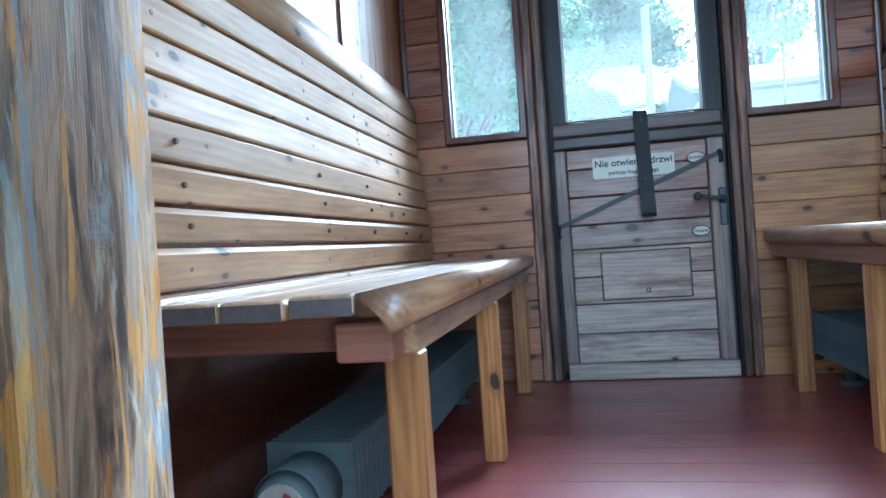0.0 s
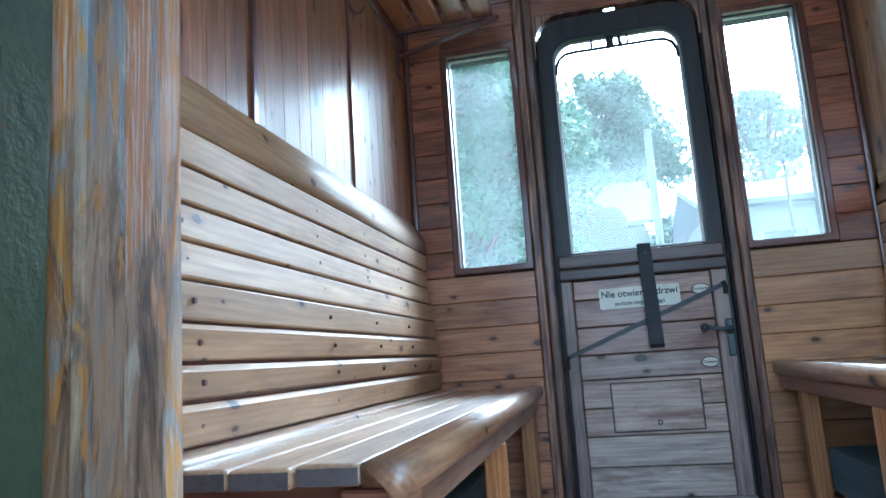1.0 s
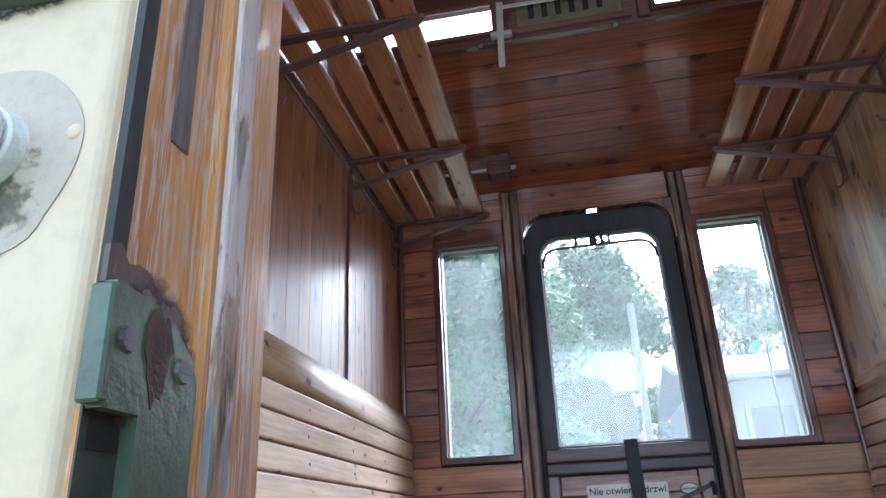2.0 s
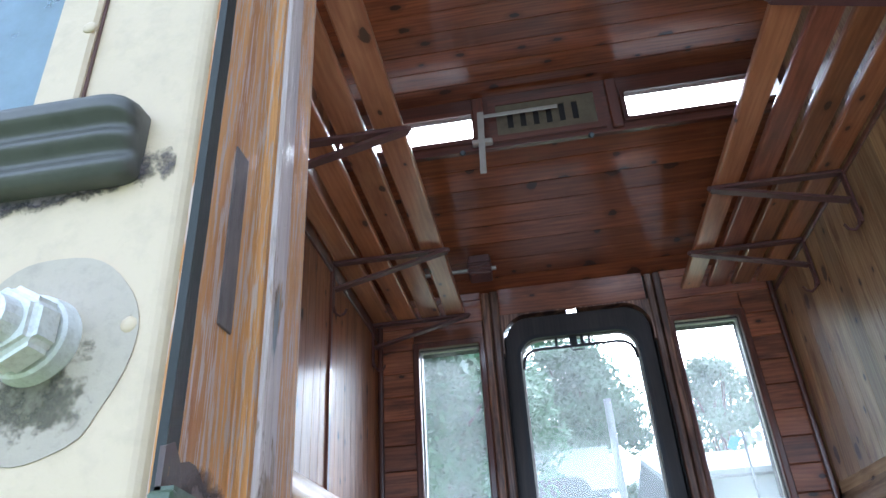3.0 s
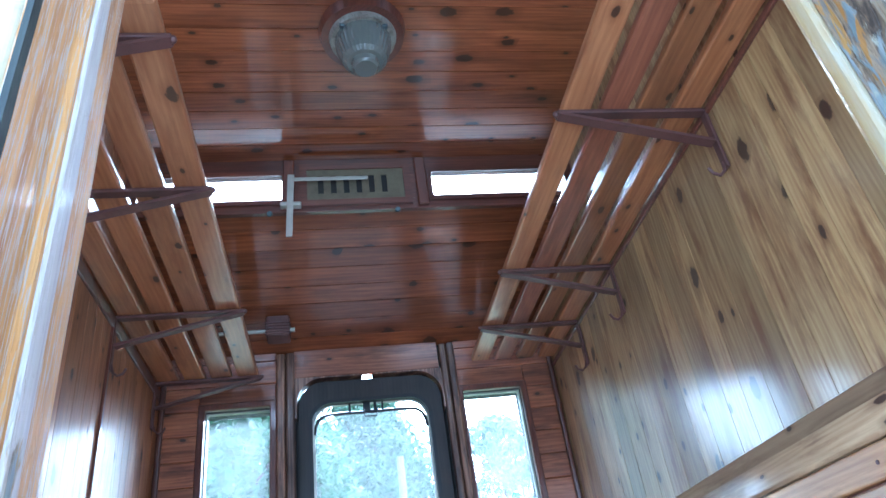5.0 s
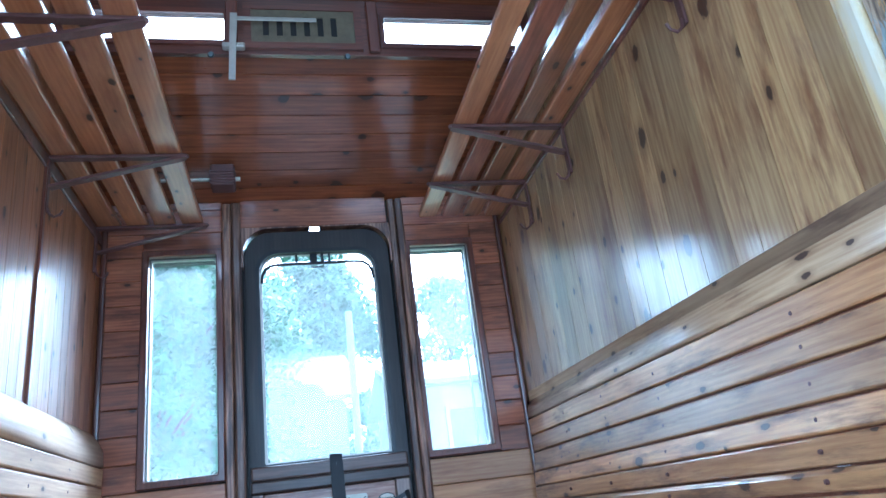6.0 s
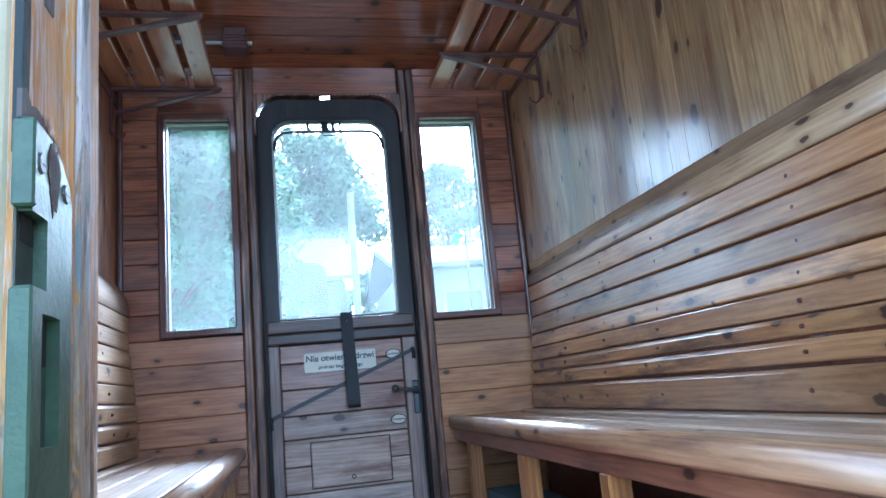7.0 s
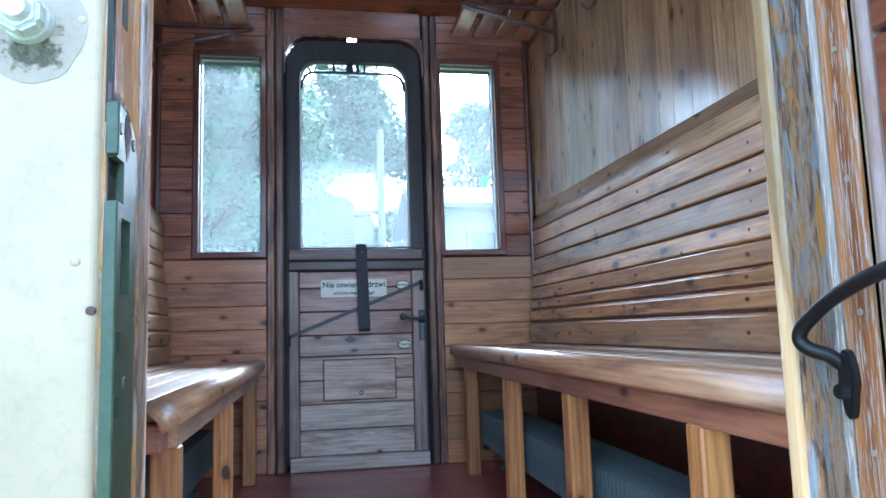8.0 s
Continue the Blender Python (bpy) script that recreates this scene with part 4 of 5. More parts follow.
part("scraped_wood", bm, soft_stain("scraped dark wood", (0.05, 0.04, 0.042), (0.17, 0.12, 0.105), (DL, 0.208, 0.716), (0.05, 0.030, 0.030), 70.0, 2.0), strike, "dark scraped wood around plate")
for yy, zz in ((0.1900, 0.717), (0.2235, 0.713), (0.2100, 0.535), (0.2100, 0.440)):
    bm = bmesh.new()
    bm_cyl(bm, (PX - 0.001, yy, zz), (PX + 0.0012, yy, zz), 0.0052, 0.0042, 14)
    bm_box(bm, (PX + 0.0008, yy - 0.0035, zz - 0.0006), (PX + 0.0014, yy + 0.0035, zz + 0.0006))
    part("screw", bm, sill_paint, strike)

# black grab handle on the right post
grab = thing("grab_handle", (DR, 0.225, 0.52), "black bent iron grab handle on door post", "handle")
bm = bmesh.new()
bend = [Vector(p) for p in ((DR - 0.006, 0.222, 0.524), (DR - 0.016, 0.226, 0.533), (DR - 0.027, 0.234, 0.538), (DR - 0.031, 0.242, 0.546), (DR - 0.031, 0.238, 0.557), (DR - 0.030, 0.222, 0.569), (DR - 0.030, 0.200, 0.581), (DR - 0.030, 0.166, 0.594), (DR - 0.030, 0.130, 0.603), (DR - 0.029, 0.080, 0.612), (DR - 0.024, 0.060, 0.616), (DR - 0.010, 0.052, 0.618), (DR + 0.004, 0.050, 0.618))]
smooth_bend = []
for k in range(len(bend) - 1):
    p0, p1, p2, p3 = bend[max(k - 1, 0)], bend[k], bend[k + 1], bend[min(k + 2, len(bend) - 1)]
    for i in range(4):
        u = i / 4
        smooth_bend.append(0.5 * (2 * p1 + (p2 - p0) * u + (2 * p0 - 5 * p1 + 4 * p2 - p3) * u * u + (3 * p1 - p0 - 3 * p2 + p3) * u ** 3))
bm_tube(bm, smooth_bend + [bend[-1]], 0.0066, 14)
part("bar", bm, iron_black, grab, smooth=True)
bm = bmesh.new()
bm_prism(bm, [(DR - 0.0115, 0.2165 + 0.0095 * math.cos(a) * (0.75 if math.sin(a) < 0 else 1.0), 0.508 + 0.030 * math.sin(a)) for a in [k * math.pi / 10 for k in range(20)]], (0.012, 0, 0))
bmesh.ops.bevel(bm, geom=[e for e in bm.edges if all(abs(v.co.x - (DR - 0.0115)) < 1e-5 for v in e.verts)], offset=0.003, segments=2, affect="EDGES")
part("mounting_foot", bm, iron_black, grab)
bm = bmesh.new()
bm_cyl(bm, (DR - 0.010, 0.2165, 0.502), (DR - 0.0190, 0.2165, 0.502), 0.0085, 0.0065, 6)
bmesh.ops.bevel(bm, geom=bm.edges[:], offset=0.0012, segments=2, affect="EDGES")
part("bolt_head", bm, iron_black, grab)

# near door, swung right open against the outside
leaf = thing("door_2", (DR + 0.02, -0.11, 0.0), "open red-brown plank carriage door swung outward", "door", "", "structure")
NX, NY0, NY1 = DR + 0.004, -0.420, 0.165
box_part("hinge_edge", (DR - 0.002, NY1 + 0.0008, 0.010), (DR + 0.040, YO - 0.0035, 1.85), pink_wood, leaf, 0.006, "rubbed pinkish rounded edge")
for k in range(-5, 3):
    z0 = 0.688 + 0.116 * k
    box_part("plank", (NX, NY0, max(0.012, z0 + 0.0022)), (NX + 0.020, NY1, z0 + 0.116 - 0.0022), pine_rack_red, leaf, 0.003)
box_part("back_board", (NX + 0.0205, NY0, 0.010), (NX + 0.036, NY1, 1.034), dark_void, leaf, 0.0)
bm = bmesh.new()
for lo, hi in (((NY0, 1.038), (NY1, 1.10)), ((NY0, 1.765), (NY1, 1.85)), ((NY0, 1.10), (NY0 + 0.07, 1.765)), ((NY1 - 0.07, 1.10), (NY1, 1.765))):
    bm_box(bm, (NX, lo[0], lo[1]), (NX + 0.036, hi[0], hi[1]), 0.003)
part("glazing_frame", bm, dark_trim, leaf)
bm = bmesh.new()
bm_box(bm, (NX + 0.016, NY0 + 0.066, 1.096), (NX + 0.020, NY1 - 0.066, 1.769))
part("pane", bm, door_glass, leaf, "clear door glass").visible_shadow = False

# ---- far door ----
door = thing("door_1", (XC, YF + 0.03, 0.0), "weathered plank carriage door with glazed upper half", "door", "", "structure")
LY0, LY1 = YF + 0.006, YF + 0.05
GX0, GX1, GZ0, GZ1 = -0.113, 0.362, 0.928, 1.758
# upper frame with rounded head
bm = bmesh.new()
bm_ring(bm, arch(DL + 0.010, DR - 0.010, 0.905, 1.856, 0.100, 0.003, LY0, 8), arch(GX0, GX1, GZ0, GZ1, 0.082, 0.006, LY0, 8), (0, LY1 - LY0, 0))
bmesh.ops.bevel(bm, geom=[e for e in bm.edges if all(abs(v.co.y - LY0) < 1e-5 for v in e.verts) and len(e.link_faces) == 2 and e.calc_face_angle() > 0.5], offset=0.006, segments=2, affect="EDGES")
part("glazing_frame", bm, door_frame_dark, door, "dark weathered frame with rounded top corners")
bm = bmesh.new()
bm_ring(bm, arch(GX0 - 0.014, GX1 + 0.014, GZ0 - 0.006, GZ1 + 0.014, 0.092, 0.008, LY0 - 0.008, 8), arch(GX0 + 0.001, GX1 - 0.001, GZ0, GZ1 - 0.001, 0.081, 0.006, LY0 - 0.008, 8), (0, 0.010, 0))
part("glazing_bead", bm, iron_black, door)
bm = bmesh.new()
bm_ring(bm, arch(GX0 - 0.004, GX1 + 0.004, GZ0 - 0.004, GZ1 + 0.004, 0.082, 0.006, LY0 + 0.024, 8), arch(GX0 + 0.010, GX1 - 0.010, GZ0 + 0.008, GZ1 - 0.005, 0.074, 0.006, LY0 + 0.024, 8), (0, 0.008, 0))
part("window_frame", bm, steel, door, "pale metal window frame")
bm = bmesh.new()
bm_box(bm, (GX0 - 0.003, LY0 + 0.027, GZ0 - 0.003), (GX1 + 0.003, LY0 + 0.030, 1.720))
pane = part("pane", bm, door_glass, door, "clear door glass")
pane.visible_shadow = False
# rebate strips behind the leaf
bm = bmesh.new()
for lo, hi in (((DL - 0.02, 0.0), (DL + 0.03, 1.800)), ((DR - 0.03, 0.0), (DR + 0.02, 1.86)), ((DL + 0.06, 1.835), (0.092, 1.90)), ((0.150, 1.835), (DR + 0.01, 1.90)), ((0.08, 1.835), (0.16, 1.872)), ((DL - 0.01, -0.02), (DR + 0.01, 0.02))):
    bm_box(bm, (lo[0], LY1 + 0.004, lo[1]), (hi[0], LY1 + 0.016, hi[1]))
part("rebate", bm, door_frame_dark, door)
# lowered sash: its dark top edge below the arch, with daylight above, and the catch
bm = bmesh.new()
side = [(0.010, 1.640), (0.013, 1.672), (0.026, 1.700), (0.050, 1.716), (0.085, 1.720)]
bm_tube(bm, [(GX0 + d, LY0 + 0.026, z) for d, z in side] + [(GX1 - d, LY0 + 0.026, z) for d, z in reversed(side)], 0.0065, 8)
part("sash_edge", bm, iron_black, door, "dark top edge of lowered sash")
bm = bmesh.new()
bm_tube(bm, [(0.095, LY0 - 0.004, 1.722), (0.100, LY0 - 0.006, 1.690), (0.146, LY0 - 0.006, 1.690), (0.151, LY0 - 0.004, 1.722)], 0.0032, 8)
part("window_catch", bm, iron_black, door)
bm = bmesh.new()
bm_box(bm, (0.094, LY0 + 0.018, 1.716), (0.124, LY0 + 0.030, GZ1), 0.002)
for x0, w in ((0.034, 0.010), (0.138, 0.012), (0.170, 0.008)):
    bm_box(bm, (x0, LY0 + 0.020, 1.718), (x0 + w, LY0 + 0.030, GZ1), 0.001)
part("sash_guide", bm, iron_black, door)
# moulded belt rail
bm = bmesh.new()
bm_box(bm, (DL + 0.012, LY0 - 0.020, 0.872), (DR - 0.016, LY0 + 0.03, 0.922), 0.007)
bm_box(bm, (DL + 0.010, LY0 - 0.028, 0.828), (DR - 0.012, LY0 + 0.03, 0.870), 0.007)
part("belt_rail", bm, wood("dark belt rail", "x", (0.035, 0.02, 0.016), (0.12, 0.072, 0.055), 0.48, 0.1, 0.0, (0.02, 0.014, 0.013), 0.5), door, "dark moulded belt rail")
# stiles and planks below
for a, b in ((DL + 0.012, -0.121), (0.360, DR - 0.016)):
    box_part("stile", (a, LY0 - 0.008, 0.058), (b, LY0 + 0.036, 0.828), old_door_z, door, 0.004)
z = 0.060
HX0, HX1, HZ0, HZ1 = -0.022, 0.283, 0.283, 0.452
for h, aged in ((0.105, old_door_pale), (0.105, old_door_pale), (0.098, old_door_x), (0.100, old_door_x), (0.088, old_door_x), (0.100, old_door_red), (0.100, old_door_red), (0.072, old_door_red)):
    box_part("plank", (-0.119, LY0, z + 0.0008), (0.358, LY0 + 0.03, z + h - 0.0028), aged, door, 0.003)
    z += h
bm = bmesh.new()
bm_box(bm, (DL + 0.014, LY0 + 0.0365, 0.03), (DR - 0.018, LY1, 0.86))
part("back_board", bm, door_frame_dark, door)
box_part("kick_board", (DL + 0.016, LY0 - 0.026, 0.002), (DR - 0.010, LY0 + 0.03, 0.058), old_door_pale, door, 0.005, "pale worn kick board")
# hatch in the lower half
hatch = box_part("hatch", (HX0 + 0.003, LY0 - 0.0055, HZ0 + 0.003), (HX1 - 0.003, LY0 + 0.002, HZ1 - 0.003), old_door_x, door, 0.002, "flush square hatch")
bm = bmesh.new()
bm_ring(bm, arch(HX0 - 0.002, HX1 + 0.002, HZ0 - 0.002, HZ1 + 0.002, 0.003, 0.003, LY0 - 0.003, 2), arch(HX0 + 0.002, HX1 - 0.002, HZ0 + 0.002, HZ1 - 0.002, 0.003, 0.003, LY0 - 0.003, 2), (0, 0.004, 0))
part("hatch_edge", bm, door_frame_dark, door)
bm = bmesh.new()
bm_ring(bm, [(0.135 + 0.009 * math.cos(a), LY0 - 0.009, 0.312 + 0.009 * math.sin(a)) for a in [k * math.pi / 8 for k in range(16)]], [(0.135 + 0.005 * math.cos(a), LY0 - 0.009, 0.312 + 0.005 * math.sin(a)) for a in [k * math.pi / 8 for k in range(16)]], (0, 0.004, 0))
part("ring_pull", bm, iron_black, hatch)
# diagonal iron bar with its hooks
bm = bmesh.new()
a, b = Vector((-0.160, LY0 - 0.016, 0.552)), Vector((0.398, LY0 - 0.016, 0.772))
d = (b - a).normalized()
n = Vector((-d.z, 0, d.x)) * 0.0075
bm_prism(bm, [a - n, b - n, b + n, a + n], (0, 0.008, 0))
bm_tube(bm, [(-0.158, LY0 - 0.016, 0.556), (-0.162, LY0 - 0.018, 0.535), (-0.160, LY0 - 0.014, 0.512)], 0.007, 8)
bm_tube(bm, [(0.397, LY0 - 0.016, 0.782), (0.402, LY0 - 0.018, 0.762), (0.402, LY0 - 0.014, 0.738)], 0.008, 8)
part("diagonal_bar", bm, iron_black, door, "rusty black diagonal iron bar")
bm = bmesh.new()
bm_box(bm, (0.388, LY0 - 0.014, 0.522), (0.413, LY0 - 0.004, 0.652), 0.004)
part("latch_plate", bm, iron_grey, door, "blue-grey iron latch plate")
bm = bmesh.new()
bm_tube(bm, [(0.401, LY0 - 0.018, 0.612), (0.401, LY0 - 0.040, 0.612), (0.380, LY0 - 0.045, 0.615), (0.340, LY0 - 0.044, 0.622), (0.318, LY0 - 0.044, 0.625)], 0.007, 10)
bmesh.ops.create_uvsphere(bm, u_segments=14, v_segments=8, radius=0.0145, matrix=Matrix.Translation((0.314, LY0 - 0.045, 0.626)))
bm_cyl(bm, (0.401, LY0 - 0.012, 0.612), (0.401, LY0 - 0.03, 0.612), 0.016, 0.013, 14)
part("door_handle", bm, iron_grey, door, "blue-grey iron lever handle with ball end", True)
# leather window strap
bm = bmesh.new()
prof = [(LY0 - 0.034, 0.935), (LY0 - 0.040, 0.90), (LY0 - 0.040, 0.80), (LY0 - 0.042, 0.66), (LY0 - 0.046, 0.585), (LY0 - 0.054, 0.570), (LY0 - 0.066, 0.568), (LY0 - 0.073, 0.580), (LY0 - 0.074, 0.60), (LY0 - 0.068, 0.67), (LY0 - 0.050, 0.80), (LY0 - 0.047, 0.90), (LY0 - 0.040, 0.938)]
prev = None
for (yy, zz) in prof:
    t = (0.935 - zz) / 0.37
    row = [bm.verts.new((0.119 + 0.008 * t + dx, yy, zz)) for dx in (0.0, 0.047)]
    if prev:
        bm.faces.new((prev[0], prev[1], row[1], row[0]))
    prev = row
strap = part("window_strap", bm, leather, door, "folded black leather window strap")
so = strap.modifiers.new("thick", "SOLIDIFY")
so.thickness = 0.004
bm = bmesh.new()
for zz in (0.905, 0.70, 0.645):
    bm_cyl(bm, (0.146, LY0 - 0.0535 - (0.0 if zz > 0.8 else 0.017), zz), (0.146, LY0 - 0.045, zz), 0.005, 0.005, 12)
part("stud", bm, iron_black, strap)


def letters(text, size, x, yv, z, parent, align="CENTER"):
    cu = bpy.data.curves.new("lettering", "FONT")
    cu.body, cu.size, cu.align_x, cu.align_y, cu.extrude = text, size, align, "CENTER", 0.0003
    cu.offset = 0.02 * size
    tmp = new("lettering", cu)
    me = bpy.data.meshes.new_from_object(tmp.evaluated_get(bpy.context.evaluated_depsgraph_get()))
    bpy.data.objects.remove(tmp)
    me.transform(pose(x, yv, z, 90))
    me.materials.clear()
    me.materials.append(ink)
    ob = new("lettering", me)
    ob.parent = parent
    ob.matrix_parent_inverse = Matrix.Translation(-parent.location)
    return ob


sign = thing("warning_sign", (0.111, LY0, 0.752), "ivory enamel warning sign with black Polish lettering", "sign")
bm = bmesh.new()
bm_prism(bm, arch(-0.029, 0.251, 0.715, 0.790, 0.008, 0.008, LY0 - 0.0045, 3), (0, 0.0042, 0))
part("plate", bm, enamel, sign)
letters("Nie otwierać drzwi", 0.0335, 0.111, LY0 - 0.0048, 0.767, sign)
letters("podczas biegu pociągu", 0.019, 0.111, LY0 - 0.0048, 0.733, sign)
for cx, cz, word in ((0.321, 0.763, "Zamknięte"), (0.323, 0.508, "Otwarte")):
    oval = thing("oval_sign", (cx, LY0, cz), "small oval ivory enamel sign with black rim", "sign", "oval door signs")
    bm = bmesh.new()
    ring = [(math.cos(2 * math.pi * k / 28), math.sin(2 * math.pi * k / 28)) for k in range(28)]
    bm_prism(bm, [(cx + 0.031 * u, LY0 - 0.009, cz + 0.0195 * v) for u, v in ring], (0, 0.009, 0))
    part("rim", bm, iron_black, oval)
    bm = bmesh.new()
    bm_prism(bm, [(cx + 0.0275 * u, LY0 - 0.010, cz + 0.016 * v) for u, v in ring], (0, 0.002, 0))
    part("plate", bm, enamel, oval)
    letters(word, 0.0125 if len(word) > 7 else 0.0145, cx, LY0 - 0.0103, cz, oval)

# ---- benches ----
def bench(s, y0, y1, legs, bounds, lift, inset, pine, label):
    """s = -1: against the left partition. x runs from the partition into the room."""
    def X(d):
        return XL + d if s < 0 else XR + inset - d

    def bx(name, d0, d1, ya, yb, za, zb, mat, parent, r=0.003, lab=""):
        a, b = sorted((X(d0), X(d1)))
        return box_part(name, (a, ya, za), (b, yb, zb), mat, parent, r, lab)

    b = thing("bench", (X(0.22), 0.5 * (y0 + y1), 0.0), label, "bench", "facing wooden benches")
    # seat slats, worn at the near ends
    up_ = 1.2 * lift
    edges = [(0.045, 0.130), (0.133, 0.215), (0.218, 0.300), (0.303, 0.385)]
    for k, (d0, d1) in enumerate(edges):
        bm = bmesh.new()
        lo, hi = sorted((X(d0), X(d1)))
        zt = 0.462 + lift * (1 - 0.15 * k) - 0.004 * math.sin(math.pi * (k + 0.5) / 4) + (0.006 if k == 0 else 0)
        bm_box(bm, (lo, y0 + 0.004 * (k % 2), zt - 0.026), (hi, y1 - 0.001, zt), 0.006)
        part("seat_slat", bm, pine_seat_top, b)
        if s < 0:
            bx("slat_end", d0 + 0.003, d1 - 0.003, y0 + 0.004 * (k % 2) - 0.0008, y0 + 0.004 * (k % 2) + 0.002, zt - 0.024, zt - 0.004, end_grain, b, 0.0)
    # rounded front slat
    prof = []
    for k in range(13):
        a = radians(100 - 190 * k / 12)
        prof.append((0.430 + 0.023 * math.cos(a), 0.441 + 0.023 * math.sin(a)))
    prof = [(d, z + up_) for d, z in [(0.388, 0.434), (0.388, 0.461), (0.405, 0.464)] + prof + [(0.424, 0.412), (0.414, 0.434)]]
    bm = bmesh.new()
    bm_prism(bm, [(X(d), y0, z) for d, z in prof], (0, y1 - 0.002 - y0, 0))
    for v in bm.verts:
        out = abs(v.co.x - X(0.388))
        if v.co.y > y1 - 0.01:
            v.co.y -= 0.09 * (out / 0.065) ** 2
    part("seat_nose", bm, pine_nose, b, "rounded worn front edge", True)
    bx("front_rail", 0.402, 0.424, legs[0] - 0.024 if s < 0 else y0 + 0.02, y1 - 0.05, 0.372 + up_, 0.414 + up_, pine_nose if s < 0 else rail_red, b, 0.003)
    for yy in legs:
        bx("bearer", 0.05, 0.335 if s < 0 and yy < 1.2 else 0.402, yy - 0.050 if yy < 1.2 and s < 0 else yy - 0.022, yy - 0.028 if yy < 1.2 and s < 0 else yy + 0.022, 0.382 + up_, 0.432 + up_ * 0.7, pine_bearer, b, 0.003)
        if s < 0 and yy < 1.2:
            bx("bearer_end", 0.337, 0.410, 0.930, 0.990, 0.373, 0.421, wood("red-brown bearer end", "x", (0.17, 0.06, 0.035), (0.36, 0.16, 0.10), 0.5, 0.15, 0.0, (0.09, 0.04, 0.03), 0.6, 0.5), b, 0.004, "red-brown worn bearer end")
        bx("leg", 0.376, 0.426, yy - 0.024, yy + 0.024, 0.0, 0.374 + up_, pine_leg, b, 0.004)
    # back slats on a curved line
    zsplit = bounds[-1]
    def back(z):
        return float(np.interp(z, [0.48, 0.55, 0.66, 0.75, 0.85, 0.93, 0.985, 1.03, 1.07, 1.095], [0.076, 0.086, 0.078, 0.060, 0.047, 0.046, 0.050, 0.046, 0.026, 0.006]))
    for k, (za, zb) in enumerate(zip(bounds, bounds[1:])):
        g = 0.0022 if k > 2 else 0.0045
        za, zb = za + g, zb - g
        set_back = 0.010 if 0 < k < 4 else 0.0
        pa, pb = Vector((X(back(za) - set_back), 0, za)), Vector((X(back(zb)), 0, zb))
        up = (pb - pa).normalized()
        inw = Vector((0, 1, 0)).cross(up) * (1 if s > 0 else -1)
        if inw.x * s < 0:
            inw = -inw
        t, r, rt = 0.020, 0.005, 0.005
        top = [pb - up * rt * 0.7, pb - up * rt * 0.2 + inw * rt * 0.35, pb + inw * rt]
        if k < 3:
            top = [pb - up * 0.0075, pb - up * 0.0065 + inw * 0.001, pb + inw * 0.012]          # broad worn chamfer
        prof = [pa + inw * t, pa + inw * r, pa + inw * r * 0.3 + up * r * 0.3, pa + up * r] + top + [pb + inw * t]
        bm = bmesh.new()
        bm_prism(bm, [Vector((p.x, y0 + 0.02 if s < 0 else YN + 0.02, p.z)) for p in prof], (0, y1 - 0.03 - (y0 + 0.02 if s < 0 else YN + 0.02), 0))
        part("back_slat", bm, pine, b)
        # tongue that closes the joint below
        bm = bmesh.new()
        q = [pa + inw * 0.0125 - up * 0.012, pa + inw * 0.0125 + up * 0.004, pa + inw * 0.019 + up * 0.004, pa + inw * 0.019 - up * 0.012]
        ya = y0 + 0.02 if s < 0 else YN + 0.02
        bm_prism(bm, [Vector((p.x, ya + 0.001, p.z)) for p in q], (0, y1 - 0.032 - ya, 0))
        part("tongue", bm, pine_bearer, b)
    # rolled top of the back
    zs_ = [zsplit + 0.003, 1.003, 1.015, 1.030, 1.045, 1.060, 1.075, 1.088, 1.095]
    prof = [(back(z), z) for z in zs_] + [(0.001 + max(inset, 0), 1.096), (0.001 + max(inset, 0), zsplit + 0.003)]
    bm = bmesh.new()
    ya = y0 + 0.02 if s < 0 else YN + 0.02
    bm_prism(bm, [(X(d), ya, z) for d, z in prof], (0, y1 - 0.03 - ya, 0))
    part("top_rail", bm, pine if s < 0 else pine_rail_old, b, "broad rounded top rail with scratched varnish", True)
    for yy in (1.02, 1.62, 2.25):
        bm = bmesh.new()
        pr = [(back(z) - 0.021, z) for z in (0.50, 0.6, 0.7, 0.8, 0.9, 0.97)]
        bm_prism(bm, [(X(d), yy - 0.018, z) for d, z in pr] + [(X(0.002), yy - 0.018, 0.97), (X(0.002), yy - 0.018, 0.50)], (0, 0.036, 0))
        part("back_support", bm, dark_trim, b)
    # screws in the slats
    for yy in (1.045, 1.60, 1.94, 2.27):
        for za, zb in zip(bounds, bounds[1:]):
            z = 0.5 * (za + zb)
            p = Vector((X(back(z)), yy + 0.004 * math.sin(z * 91), z))
            bm = bmesh.new()
            bm_cyl(bm, p + Vector((s * 0.004, 0, 0)), p - Vector((s * 0.0010, 0, 0)), 0.0050, 0.0042, 10)
            part("screw", bm, iron_brown, b)
    return b


bench(-1, 0.872, YF - 0.001, (1.02, 1.76, 2.50), [0.466, 0.534, 0.591, 0.655, 0.720, 0.784, 0.847, 0.910, 0.973], 0.0, 0.0, pine_seat, "varnished slatted pine bench with curved back")
bench(1, 0.33, YF - 0.001, (0.68, 1.255, 1.81, 2.42), [0.494, 0.585, 0.637, 0.682, 0.736, 0.790, 0.862, 0.925, 0.990], 0.03, 0.03, pine_seat_old, "varnished slatted pine bench, darker and more worn")

# dark sheets added over the partition boards to paint the shade beneath the seats
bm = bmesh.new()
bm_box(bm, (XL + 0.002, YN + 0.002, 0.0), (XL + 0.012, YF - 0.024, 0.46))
structure("panel_west", bm, dark_trim_x, "added dark sheet painting the shade beneath bench seat", "panel")
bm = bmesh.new()
